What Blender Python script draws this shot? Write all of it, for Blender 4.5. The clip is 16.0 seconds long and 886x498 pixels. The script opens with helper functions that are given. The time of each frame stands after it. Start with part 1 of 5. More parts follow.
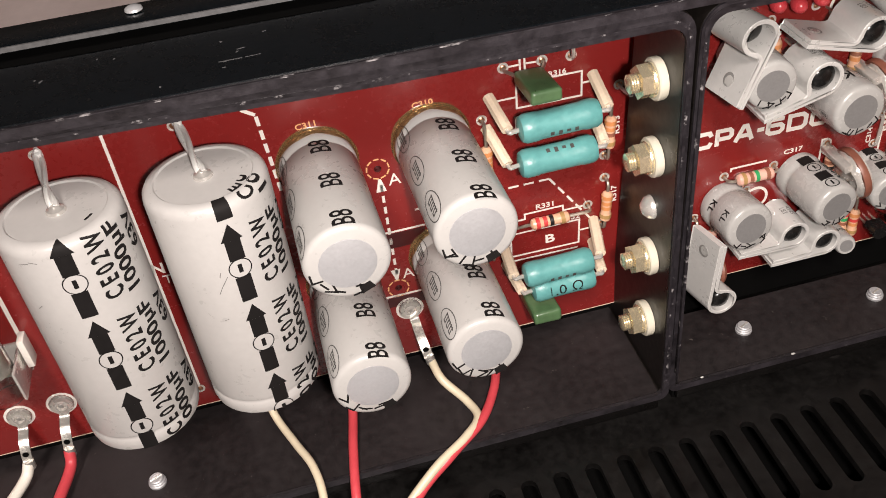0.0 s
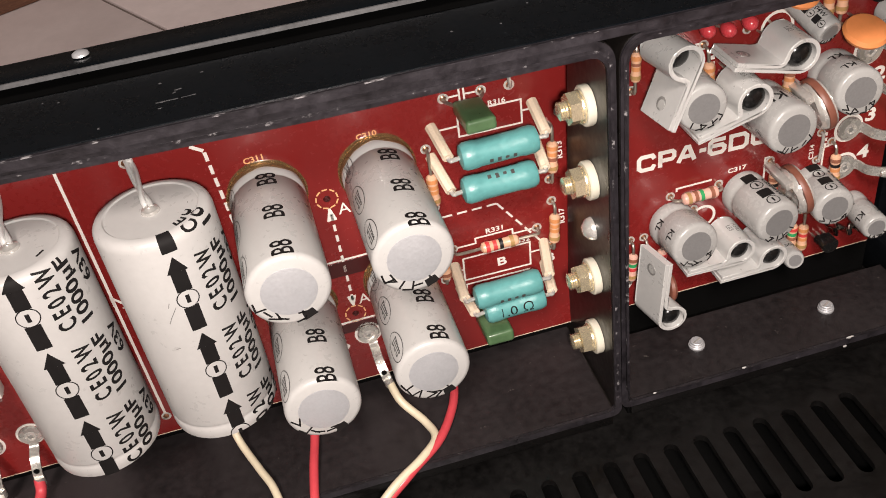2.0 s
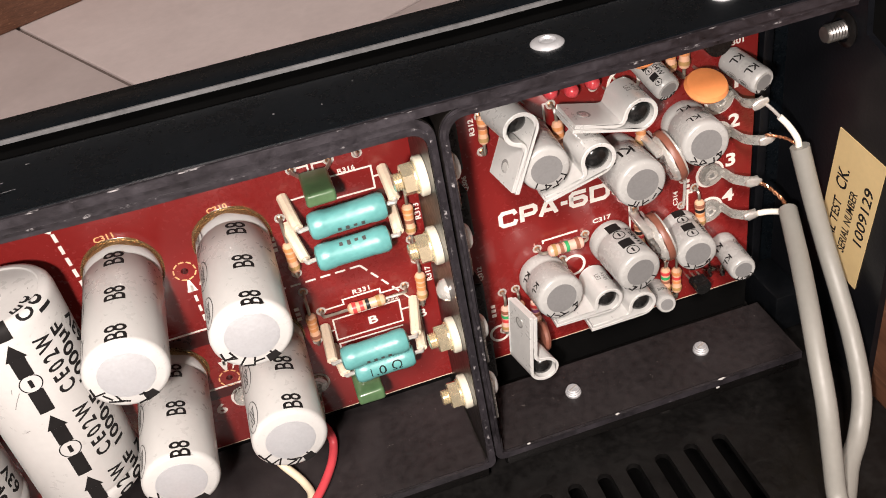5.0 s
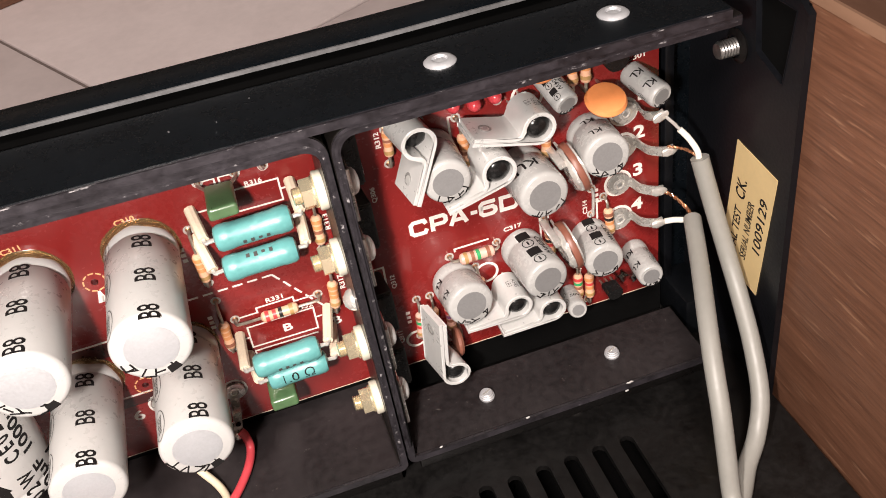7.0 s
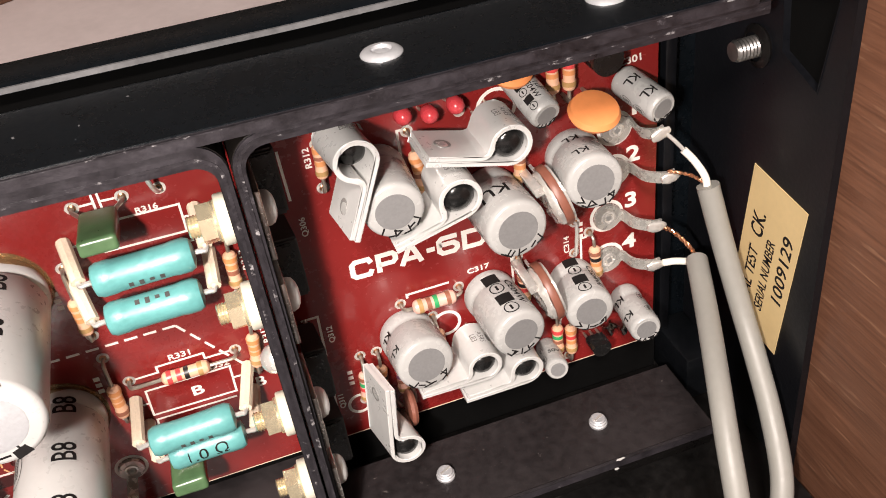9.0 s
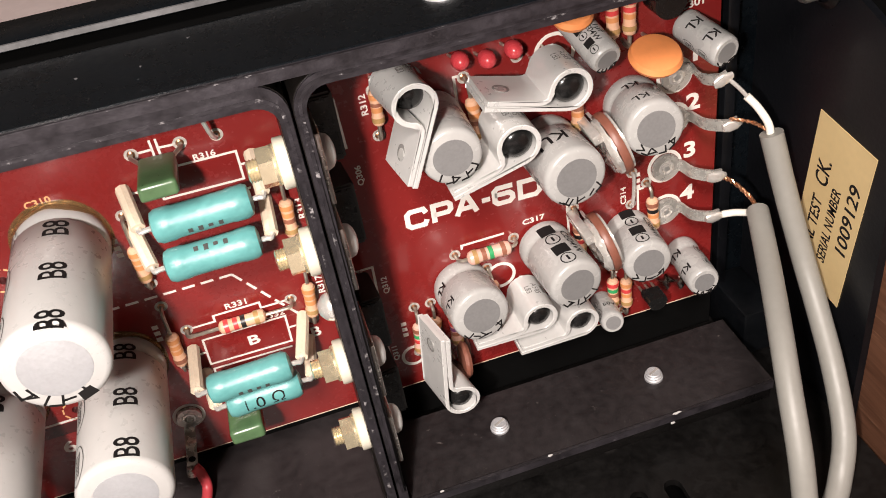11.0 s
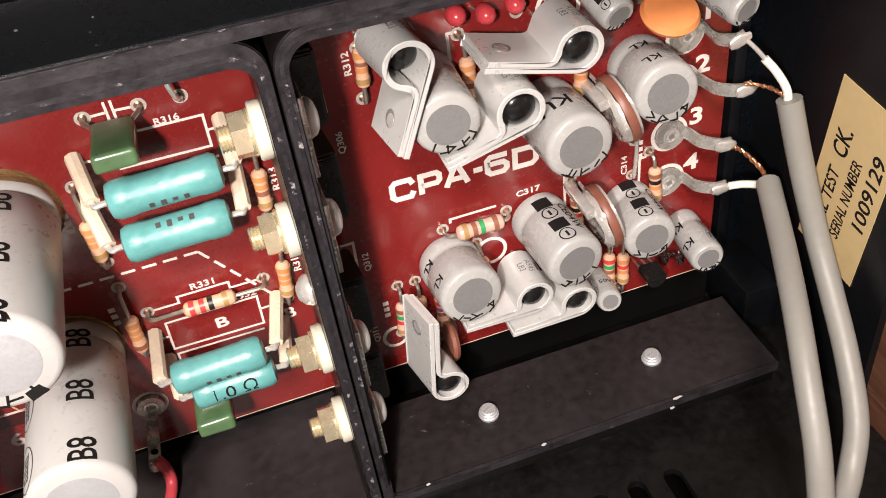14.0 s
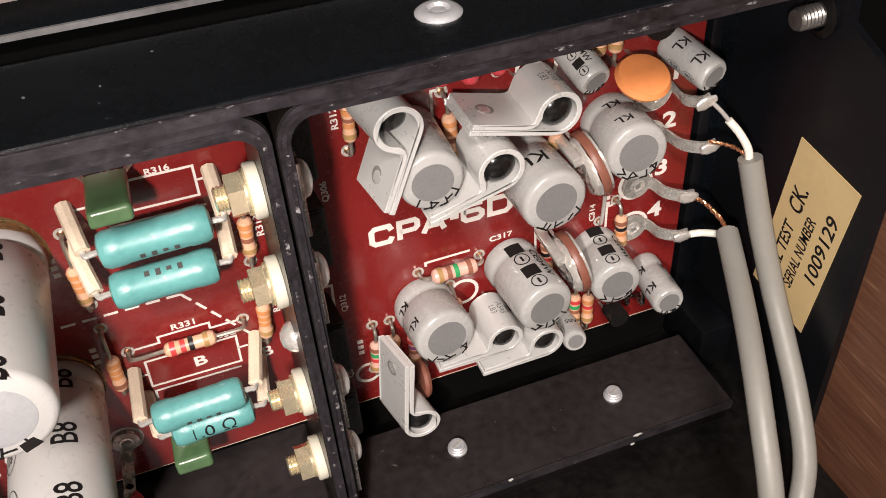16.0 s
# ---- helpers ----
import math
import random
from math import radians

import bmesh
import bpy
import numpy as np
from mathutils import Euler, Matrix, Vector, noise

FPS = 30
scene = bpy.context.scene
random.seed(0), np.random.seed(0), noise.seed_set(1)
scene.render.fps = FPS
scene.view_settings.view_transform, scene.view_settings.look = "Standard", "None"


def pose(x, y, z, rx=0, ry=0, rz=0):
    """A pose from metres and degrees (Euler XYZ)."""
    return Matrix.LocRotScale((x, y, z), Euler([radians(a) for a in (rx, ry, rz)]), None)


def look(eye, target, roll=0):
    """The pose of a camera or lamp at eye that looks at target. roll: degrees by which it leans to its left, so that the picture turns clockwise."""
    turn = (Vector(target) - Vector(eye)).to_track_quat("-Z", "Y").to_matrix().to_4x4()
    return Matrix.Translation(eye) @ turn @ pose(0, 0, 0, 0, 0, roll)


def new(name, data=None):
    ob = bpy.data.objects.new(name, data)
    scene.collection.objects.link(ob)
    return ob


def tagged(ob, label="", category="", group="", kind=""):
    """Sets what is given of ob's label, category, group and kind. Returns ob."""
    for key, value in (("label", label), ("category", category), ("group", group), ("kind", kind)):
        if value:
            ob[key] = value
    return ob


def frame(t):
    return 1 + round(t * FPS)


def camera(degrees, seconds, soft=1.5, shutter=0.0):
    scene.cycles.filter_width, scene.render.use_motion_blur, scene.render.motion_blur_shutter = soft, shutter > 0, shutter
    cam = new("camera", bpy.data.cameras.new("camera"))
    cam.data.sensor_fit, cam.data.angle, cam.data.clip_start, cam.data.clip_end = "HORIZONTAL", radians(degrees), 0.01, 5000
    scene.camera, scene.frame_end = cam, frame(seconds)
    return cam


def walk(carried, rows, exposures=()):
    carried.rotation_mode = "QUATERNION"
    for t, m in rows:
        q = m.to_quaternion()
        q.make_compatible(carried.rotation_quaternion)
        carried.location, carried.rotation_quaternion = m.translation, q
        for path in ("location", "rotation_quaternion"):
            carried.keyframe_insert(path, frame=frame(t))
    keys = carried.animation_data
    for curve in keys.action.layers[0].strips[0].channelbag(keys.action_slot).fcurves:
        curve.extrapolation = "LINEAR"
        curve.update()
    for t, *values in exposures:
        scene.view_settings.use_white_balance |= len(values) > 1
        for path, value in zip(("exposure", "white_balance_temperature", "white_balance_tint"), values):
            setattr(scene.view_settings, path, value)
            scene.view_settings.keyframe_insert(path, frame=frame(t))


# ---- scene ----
# All plans below are in millimetres: x to the right along the board, y away from the viewer, z up.
S = 0.001
cam = camera(51.4, 16.0, soft=0.95)
PATH = [
    (0, (-67.88, -126.90, 155.28), (0.1244, 0.7679, -0.6284), -7.50),
    (0.5, (-67.83, -126.89, 155.23), (0.1194, 0.7725, -0.6237), -8.06),
    (1, (-67.74, -127.54, 157.84), (0.1207, 0.7748, -0.6206), -8.16),
    (1.5, (-62.45, -131.50, 158.70), (0.1132, 0.7854, -0.6086), -9.17),
    (2, (-58.10, -133.06, 157.48), (0.1184, 0.7850, -0.6080), -9.41),
    (2.5, (-57.64, -134.15, 158.94), (0.1235, 0.7796, -0.6140), -9.42),
    (3, (-59.62, -133.78, 158.81), (0.1226, 0.7817, -0.6114), -9.45),
    (3.5, (-60.91, -133.98, 157.02), (0.1205, 0.7814, -0.6124), -9.62),
    (4, (-57.47, -134.49, 161.06), (0.1102, 0.7831, -0.6120), -10.41),
    (4.5, (-43.78, -134.38, 163.96), (0.1231, 0.7868, -0.6048), -10.67),
    (4.7, (-38.22, -135.06, 163.01), (0.1282, 0.7891, -0.6008), -10.95),
    (6.8, (-25.29, -136.39, 164.16), (0.1515, 0.7735, -0.6154), -10.52),
    (7, (-21.97, -139.94, 166.23), (0.1544, 0.7738, -0.6143), -10.28),
    (7.5, (-14.36, -136.13, 157.72), (0.1626, 0.7840, -0.5991), -9.60),
    (8, (-10.14, -123.41, 153.43), (0.1773, 0.7789, -0.6016), -8.52),
    (8.2, (-11.89, -116.20, 146.75), (0.1988, 0.7877, -0.5831), -7.52),
    (10.3, (-13.11, -113.66, 145.42), (0.1681, 0.7878, -0.5926), -9.99),
    (10.5, (-15.49, -115.18, 143.59), (0.1656, 0.7902, -0.5900), -9.98),
    (11, (-15.63, -114.25, 143.14), (0.1426, 0.7825, -0.6061), -10.24),
    (11.5, (-16.86, -114.14, 145.01), (0.1364, 0.7843, -0.6052), -10.55),
    (12, (-17.02, -113.34, 145.30), (0.1364, 0.7896, -0.5982), -10.63),
    (12.5, (-17.14, -113.43, 145.76), (0.1393, 0.7891, -0.5983), -10.62),
    (13, (-17.80, -112.49, 145.84), (0.1432, 0.7913, -0.5945), -10.72),
    (13.5, (-18.61, -106.46, 141.10), (0.1570, 0.7658, -0.6236), -9.72),
    (14, (-17.46, -101.93, 138.20), (0.1746, 0.7414, -0.6480), -8.25),
    (14.5, (-15.69, -97.19, 135.89), (0.1866, 0.7281, -0.6596), -7.18),
    (15, (-16.91, -96.89, 140.65), (0.2045, 0.7174, -0.6660), -5.95),
    (15.5, (-18.98, -99.46, 143.48), (0.2238, 0.7196, -0.6573), -4.69),
    (16, (-20.96, -99.48, 146.74), (0.2319, 0.7185, -0.6557), -4.14),
]


def eye_pose(eye, way, roll):
    e = Vector(eye) * S
    return look(e, e + Vector(way), roll)


walk(cam, [(t, eye_pose(eye, way, roll)) for t, eye, way, roll in PATH], [(0.0, -0.15), (3.6, -0.08), (4.7, 0.20), (6.8, 0.34), (8.0, 0.48), (10.3, 0.28), (12.5, 0.18), (14.2, 0.22), (16.0, 0.0)])

# ---- light ----
world = bpy.data.worlds.new("room")
scene.world = world
world.use_nodes = True
wn = world.node_tree.nodes
wn["Background"].inputs[0].default_value = (1.0, 0.84, 0.68, 1)
wn["Background"].inputs[1].default_value = 0.05


def lamp(name, kind, at, to, power, size, colour):
    d = bpy.data.lights.new(name, kind)
    d.energy, d.color = power, colour
    if kind == "AREA":
        d.shape, d.size = "DISK", size
    else:
        d.shadow_soft_size = size
    o = new(name, d)
    o.matrix_world = look(Vector(at) * S, Vector(to) * S)
    return o


# A hand-held lamp beside the viewer, and the room's lamp.
lamp("hand_lamp", "AREA", (-57, -150, 160), (-25, 0, 60), 0.43, 0.010, (1.0, 0.90, 0.84))
lamp("room_lamp", "AREA", (-600, -1600, 1900), (0, 200, 0), 58.0, 0.5, (1.0, 0.87, 0.80))
scene.view_settings.exposure = 0.0


# ---- materials ----
def material(name, colour, rough=0.5, metal=0.0, var=0.12, grain=900.0, patch=120.0, bump=0.05, coat=0.0, dirt=None,
             dirt_amount=0.0, dirt_scale=260.0, island=0.0, spec=0.5, transmission=0.0, stretch=None):
    """A surface with grain and patches of its own, at real size, and specks or stains of another colour."""
    m = bpy.data.materials.new(name)
    m.use_nodes = True
    n, l = m.node_tree.nodes, m.node_tree.links
    b = n["Principled BSDF"]
    tc = n.new("ShaderNodeTexCoord")
    src = tc.outputs["Object"]
    if stretch:
        mp = n.new("ShaderNodeMapping")
        mp.inputs["Scale"].default_value = stretch
        l.new(src, mp.inputs[0])
        src = mp.outputs[0]
    fine, wide = n.new("ShaderNodeTexNoise"), n.new("ShaderNodeTexNoise")
    fine.inputs["Scale"].default_value, wide.inputs["Scale"].default_value = grain, patch
    fine.inputs["Detail"].default_value = 5
    for x in (fine, wide):
        l.new(src, x.inputs["Vector"])
    add = n.new("ShaderNodeMath")
    add.operation = "ADD"
    l.new(fine.outputs[0], add.inputs[0]), l.new(wide.outputs[0], add.inputs[1])
    ramp = n.new("ShaderNodeMapRange")
    ramp.inputs[1].default_value, ramp.inputs[2].default_value = 0.6, 1.4
    ramp.inputs[3].default_value, ramp.inputs[4].default_value = 1 - var, 1 + var
    l.new(add.outputs[0], ramp.inputs[0])
    mul = n.new("ShaderNodeVectorMath")
    mul.operation = "SCALE"
    mul.inputs[0].default_value = colour
    l.new(ramp.outputs[0], mul.inputs["Scale"])
    out = mul.outputs[0]
    if dirt:
        spots = n.new("ShaderNodeTexNoise")
        spots.inputs["Scale"].default_value, spots.inputs["Detail"].default_value = dirt_scale, 6
        spots.inputs["Roughness"].default_value = 0.65
        l.new(src, spots.inputs["Vector"])
        cut = n.new("ShaderNodeMapRange")
        cut.inputs[1].default_value, cut.inputs[2].default_value = 0.68 - 0.25 * dirt_amount, 0.76 - 0.25 * dirt_amount
        l.new(spots.outputs[0], cut.inputs[0])
        mix = n.new("ShaderNodeMix")
        mix.data_type = "RGBA"
        l.new(cut.outputs[0], mix.inputs[0]), l.new(out, mix.inputs[6])
        mix.inputs[7].default_value = (*dirt, 1)
        out = mix.outputs[2]
    l.new(out, b.inputs["Base Color"])
    b.inputs["Metallic"].default_value = metal
    b.inputs["Specular IOR Level"].default_value = spec
    b.inputs["Coat Weight"].default_value = coat
    b.inputs["Coat Roughness"].default_value = 0.12
    b.inputs["Transmission Weight"].default_value = transmission
    rr = n.new("ShaderNodeMapRange")
    rr.inputs[1].default_value, rr.inputs[2].default_value = 0.6, 1.4
    rr.inputs[3].default_value, rr.inputs[4].default_value = max(rough - 0.1, 0.03), min(rough + 0.12, 1)
    l.new(add.outputs[0], rr.inputs[0]), l.new(rr.outputs[0], b.inputs["Roughness"])
    if bump:
        bn = n.new("ShaderNodeBump")
        bn.inputs["Strength"].default_value, bn.inputs["Distance"].default_value = bump, 0.0004
        l.new(add.outputs[0], bn.inputs["Height"]), l.new(bn.outputs[0], b.inputs["Normal"])
    return m


M = {
    "black": material("black_satin_paint", (0.0042, 0.0038, 0.0037), 0.34, var=0.3, grain=1500, bump=0.12, dirt=(0.035, 0.033, 0.034), dirt_amount=-0.05, dirt_scale=420, spec=0.25),
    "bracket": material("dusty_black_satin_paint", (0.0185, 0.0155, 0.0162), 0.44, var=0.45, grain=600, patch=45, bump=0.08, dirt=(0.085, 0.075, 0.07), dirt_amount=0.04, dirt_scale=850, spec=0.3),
    "steel": material("dark_steel_thread", (0.30, 0.29, 0.28), 0.32, 0.9, var=0.2),
    "side": material("blue_black_satin_paint", (0.0042, 0.0046, 0.0060), 0.36, var=0.25, grain=1300, patch=40, bump=0.08, dirt=(0.06, 0.06, 0.062), dirt_amount=-0.14, dirt_scale=500, spec=0.3),
    "bend": material("matt_black_bend", (0.0024, 0.003, 0.004), 0.42, var=0.3, bump=0.05, spec=0.22),
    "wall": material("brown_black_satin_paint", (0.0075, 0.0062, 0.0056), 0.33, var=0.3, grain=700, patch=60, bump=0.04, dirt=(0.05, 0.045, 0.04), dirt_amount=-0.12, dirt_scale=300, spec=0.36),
    "gloss": material("blue_black_gloss_paint", (0.0026, 0.0040, 0.0055), 0.28, var=0.25, bump=0.02, dirt=(0.10, 0.11, 0.12), dirt_amount=-0.13, dirt_scale=900, spec=0.35),
    "edge": material("worn_black_edge", (0.017, 0.015, 0.018), 0.36, var=0.7, grain=1400, patch=300, bump=0.35, dirt=(0.12, 0.11, 0.122), dirt_amount=0.16, dirt_scale=520, stretch=(0.45, 1, 0.45)),
    "rim": material("chipped_black_rim", (0.016, 0.014, 0.017), 0.4, var=0.7, grain=1400, bump=0.3, dirt=(0.26, 0.25, 0.255), dirt_amount=0.42, dirt_scale=700, stretch=(0.55, 1, 0.8)),
    "bare_edge": material("bare_painted_edge", (0.105, 0.105, 0.108), 0.7, var=0.35, grain=900, bump=0.1, spec=0.15),
    "board": material("red_lacquered_board", (0.185, 0.0140, 0.0130), 0.24, var=0.06, patch=40, bump=0.012, coat=0.5, dirt=(0.23, 0.05, 0.045), dirt_amount=-0.10, dirt_scale=70),
    "track": material("dark_copper_track", (0.045, 0.006, 0.006), 0.3, coat=0.5),
    "silk": material("white_silk_print", (0.72, 0.69, 0.64), 0.6, var=0.06),
    "orange_silk": material("glue_stained_print", (0.74, 0.43, 0.20), 0.5),
    "big_sleeve": material("pale_grey_sleeve", (0.47, 0.463, 0.452), 0.32, var=0.05, bump=0.03, dirt=(0.30, 0.28, 0.25), dirt_amount=-0.06, dirt_scale=380),
    "sleeve": material("grey_vinyl_sleeve", (0.45, 0.446, 0.434), 0.31, var=0.04, bump=0.02, dirt=(0.36, 0.34, 0.30), dirt_amount=-0.18, dirt_scale=380),
    "small_sleeve": material("dull_grey_vinyl_sleeve", (0.385, 0.385, 0.375), 0.26, var=0.06, bump=0.03),
    "alu": material("brushed_aluminium", (0.55, 0.56, 0.58), 0.42, 0.5, var=0.08, grain=2200, bump=0.08),
    "grey_end": material("grey_rubber_end", (0.20, 0.20, 0.20), 0.5, 0.1, var=0.12, grain=2400, bump=0.1),
    "clip": material("dull_zinc_plate", (0.63, 0.63, 0.615), 0.34, 0.25, var=0.05, grain=1200, bump=0.03, dirt=(0.35, 0.34, 0.32), dirt_amount=-0.05, dirt_scale=500),
    "tin": material("tinned_metal", (0.74, 0.72, 0.68), 0.20, 0.62, var=0.15, grain=1600, bump=0.15),
    "chrome": material("bright_bent_plate", (0.78, 0.74, 0.68), 0.14, 1.0, var=0.15, grain=900, bump=0.5),
    # Two greys for uncut holes: the lit inside, then the shade.
    "hole": material("hole_light_grey", (0.62, 0.62, 0.60), 0.3, 0.4, var=0.25, grain=500),
    "hole_shade": material("hole_shade_grey", (0.27, 0.265, 0.255), 0.45, 0.3, var=0.3, grain=500),
    "lug": material("dull_tinned_lug", (0.52, 0.51, 0.475), 0.26, 0.6, var=0.3, grain=900, bump=0.35),
    "lead": material("tarnished_wire_lead", (0.50, 0.45, 0.38), 0.35, 0.85, var=0.2),
    "brass": material("yellow_zinc_plating", (0.78, 0.68, 0.47), 0.22, 0.74, var=0.15, bump=0.08),
    "nylon": material("ivory_nylon", (0.60, 0.57, 0.47), 0.4, var=0.08),
    "teal": material("teal_ceramic_coating", (0.105, 0.315, 0.310), 0.38, var=0.14, grain=1100, bump=0.15, dirt=(0.15, 0.26, 0.23), dirt_amount=0.0, dirt_scale=500),
    "beige": material("peach_resistor_lacquer", (0.68, 0.40, 0.26), 0.30, var=0.1),
    "pink": material("pink_resistor_lacquer", (0.68, 0.40, 0.32), 0.30, var=0.1),
    "green": material("green_film_coating", (0.070, 0.135, 0.060), 0.34, var=0.25, grain=700, bump=0.12, coat=0.3),
    "orange": material("orange_ceramic_coating", (0.74, 0.26, 0.085), 0.5, var=0.08),
    "tantal": material("red_dipped_epoxy", (0.48, 0.045, 0.055), 0.25, var=0.1),
    "plastic": material("black_epoxy", (0.008, 0.008, 0.008), 0.25, var=0.2),
    "moulding": material("dusty_dark_moulding", (0.022, 0.021, 0.020), 0.5, var=0.3, grain=700, bump=0.08, dirt=(0.06, 0.058, 0.055), dirt_amount=-0.05, dirt_scale=400),
    "ink": material("black_print", (0.011, 0.010, 0.010), 0.6, var=0.2, spec=0.12),
    "grey_ink": material("faded_grey_print", (0.16, 0.155, 0.15), 0.6, var=0.3),
    "soft_ink": material("soft_dark_print", (0.06, 0.058, 0.056), 0.55, var=0.3),
    "fibre": material("cream_fibre_sleeve", (0.70, 0.58, 0.44), 0.75, var=0.12, grain=2500, bump=0.3),
    "cable": material("grey_vinyl_cable", (0.232, 0.228, 0.208), 0.46, var=0.05, dirt=(0.17, 0.16, 0.14), dirt_amount=-0.12, dirt_scale=400),
    "cream": material("cream_vinyl_wire", (0.62, 0.55, 0.40), 0.38, var=0.07),
    "white": material("white_vinyl_wire", (0.78, 0.76, 0.68), 0.38, var=0.05),
    "red": material("red_vinyl_wire", (0.55, 0.06, 0.075), 0.35, var=0.07),
    "copper": material("bare_copper_strand", (0.55, 0.27, 0.15), 0.32, 0.9, var=0.15),
    "phenolic": material("brown_phenolic", (0.20, 0.075, 0.05), 0.4, var=0.15),
    "glue": material("amber_glue", (0.60, 0.38, 0.17), 0.2, var=0.4, transmission=0.85),
    "paper": material("yellowed_paper_label", (0.56, 0.42, 0.21), 0.6, var=0.06),
    "tile": material("pinkish_beige_tile", (0.60, 0.525, 0.515), 0.42, var=0.08, grain=220, patch=25, bump=0.02),
    "grout": material("dark_grout", (0.14, 0.11, 0.10), 0.9),
    "vent": material("scuffed_black_plate", (0.0044, 0.0041, 0.0040), 0.38, var=0.6, grain=700, patch=90, bump=0.10, dirt=(0.0135, 0.0125, 0.0118), dirt_amount=0.12, dirt_scale=150, spec=0.4),
    "rim_soft": material("scuffed_rim", (0.016, 0.014, 0.016), 0.4, var=0.6, grain=1400, bump=0.2, dirt=(0.13, 0.12, 0.12), dirt_amount=0.02, dirt_scale=300),
    # Shade put into a near-black colour, for gaps, recesses and holes.
    "void": material("near_black_shade", (0.003, 0.003, 0.003), 0.8, spec=0.04),
}
BAND = {k: material("band_" + k, c, 0.4, var=0.05) for k, c in dict(
    orange=(0.58, 0.24, 0.09), red=(0.55, 0.05, 0.05), brown=(0.26, 0.10, 0.06), black=(0.012, 0.01, 0.01), gold=(0.38, 0.23, 0.09),
    green=(0.03, 0.30, 0.10), violet=(0.20, 0.06, 0.16), yellow=(0.8, 0.5, 0.05)).items()}


def wood_material():
    m = bpy.data.materials.new("walnut_veneer")
    m.use_nodes = True
    n, l = m.node_tree.nodes, m.node_tree.links
    b = n["Principled BSDF"]
    tc, mp = n.new("ShaderNodeTexCoord"), n.new("ShaderNodeMapping")
    mp.inputs["Scale"].default_value = (60, 22, 420)
    mp.inputs["Rotation"].default_value = (radians(-4), 0, 0)
    l.new(tc.outputs["Object"], mp.inputs[0])
    a, c = n.new("ShaderNodeTexNoise"), n.new("ShaderNodeTexNoise")
    a.inputs["Scale"].default_value, a.inputs["Detail"].default_value = 1.6, 8
    a.inputs["Distortion"].default_value = 0.6
    c.inputs["Scale"].default_value, c.inputs["Detail"].default_value = 5.0, 6
    l.new(mp.outputs[0], a.inputs["Vector"]), l.new(mp.outputs[0], c.inputs["Vector"])
    add = n.new("ShaderNodeMix")
    add.inputs[0].default_value = 0.55
    l.new(a.outputs[0], add.inputs[2]), l.new(c.outputs[0], add.inputs[3])
    r = n.new("ShaderNodeValToRGB")
    r.color_ramp.elements[0].position, r.color_ramp.elements[1].position = 0.30, 0.72
    r.color_ramp.elements[0].color, r.color_ramp.elements[1].color = (0.082, 0.034, 0.019, 1), (0.190, 0.086, 0.049, 1)
    l.new(add.outputs[0], r.inputs[0])
    fl, cut, mix = n.new("ShaderNodeTexNoise"), n.new("ShaderNodeMapRange"), n.new("ShaderNodeMix")
    mq = n.new("ShaderNodeMapping")
    mq.inputs["Scale"].default_value = (300, 90, 900)
    l.new(tc.outputs["Object"], mq.inputs[0]), l.new(mq.outputs[0], fl.inputs["Vector"])
    fl.inputs["Scale"].default_value, fl.inputs["Detail"].default_value = 1.0, 3
    cut.inputs[1].default_value, cut.inputs[2].default_value, cut.inputs[4].default_value = 0.62, 0.74, 0.75
    l.new(fl.outputs[0], cut.inputs[0])
    mix.data_type = "RGBA"
    mix.inputs[7].default_value = (0.30, 0.165, 0.10, 1)
    l.new(cut.outputs[0], mix.inputs[0]), l.new(r.outputs[0], mix.inputs[6]), l.new(mix.outputs[2], b.inputs["Base Color"])
    b.inputs["Roughness"].default_value = 0.42
    bn = n.new("ShaderNodeBump")
    bn.inputs["Strength"].default_value, bn.inputs["Distance"].default_value = 0.25, 0.0003
    l.new(add.outputs[0], bn.inputs["Height"]), l.new(bn.outputs[0], b.inputs["Normal"])
    return m


M["wood"] = wood_material()
M["wood_top"] = material("dark_veneer_edge", (0.075, 0.036, 0.022), 0.5, var=0.3, grain=500, patch=80, bump=0.1, stretch=(1, 0.1, 1))
M["wood_edge"] = material("pale_veneer_highlight", (0.17, 0.095, 0.06), 0.45, var=0.25, grain=500, patch=80, bump=0.1, stretch=(1, 0.1, 1))


def glass_material():
    m = bpy.data.materials.new("clear_glass")
    m.use_nodes = True
    b = m.node_tree.nodes["Principled BSDF"]
    b.inputs["Base Color"].default_value = (0.95, 0.95, 0.93, 1)
    b.inputs["Transmission Weight"].default_value, b.inputs["Roughness"].default_value, b.inputs["IOR"].default_value = 1.0, 0.03, 1.45
    return m


M["glass"] = glass_material()


# ---- building helpers ----
def part(name, bm, mat, parent=None, label="", m=None, smooth=35):
    """Links a mesh in millimetres as one object, under parent if there is one, at the pose m (metres)."""
    me = bpy.data.meshes.new(name)
    bmesh.ops.scale(bm, vec=(S, S, S), verts=bm.verts)
    bmesh.ops.recalc_face_normals(bm, faces=bm.faces)
    lim = radians(smooth)
    for f in bm.faces:
        f.smooth = True
    for e in bm.edges:
        e.smooth = len(e.link_faces) != 2 or e.calc_face_angle(0) < lim
    bm.to_mesh(me)
    bm.free()
    me.materials.append(mat)
    ob = new(name, me)
    if parent:
        ob.parent = parent
    if m is not None:
        ob.matrix_basis = m
    if label:
        ob["label"] = label
    return ob


def empty(name, m, label, category, group="", kind=""):
    ob = new(name)
    ob.empty_display_size = 0.004
    ob.matrix_basis = m
    return tagged(ob, label, category, group, kind)


def board_at(u, v, w=0.0, spin=0.0):
    """A pose on the board: its x runs to the right, its y up along the board, its z out of it."""
    return pose(u * S, -w * S, v * S, 90, 0, 0) @ pose(0, 0, 0, 0, 0, spin)


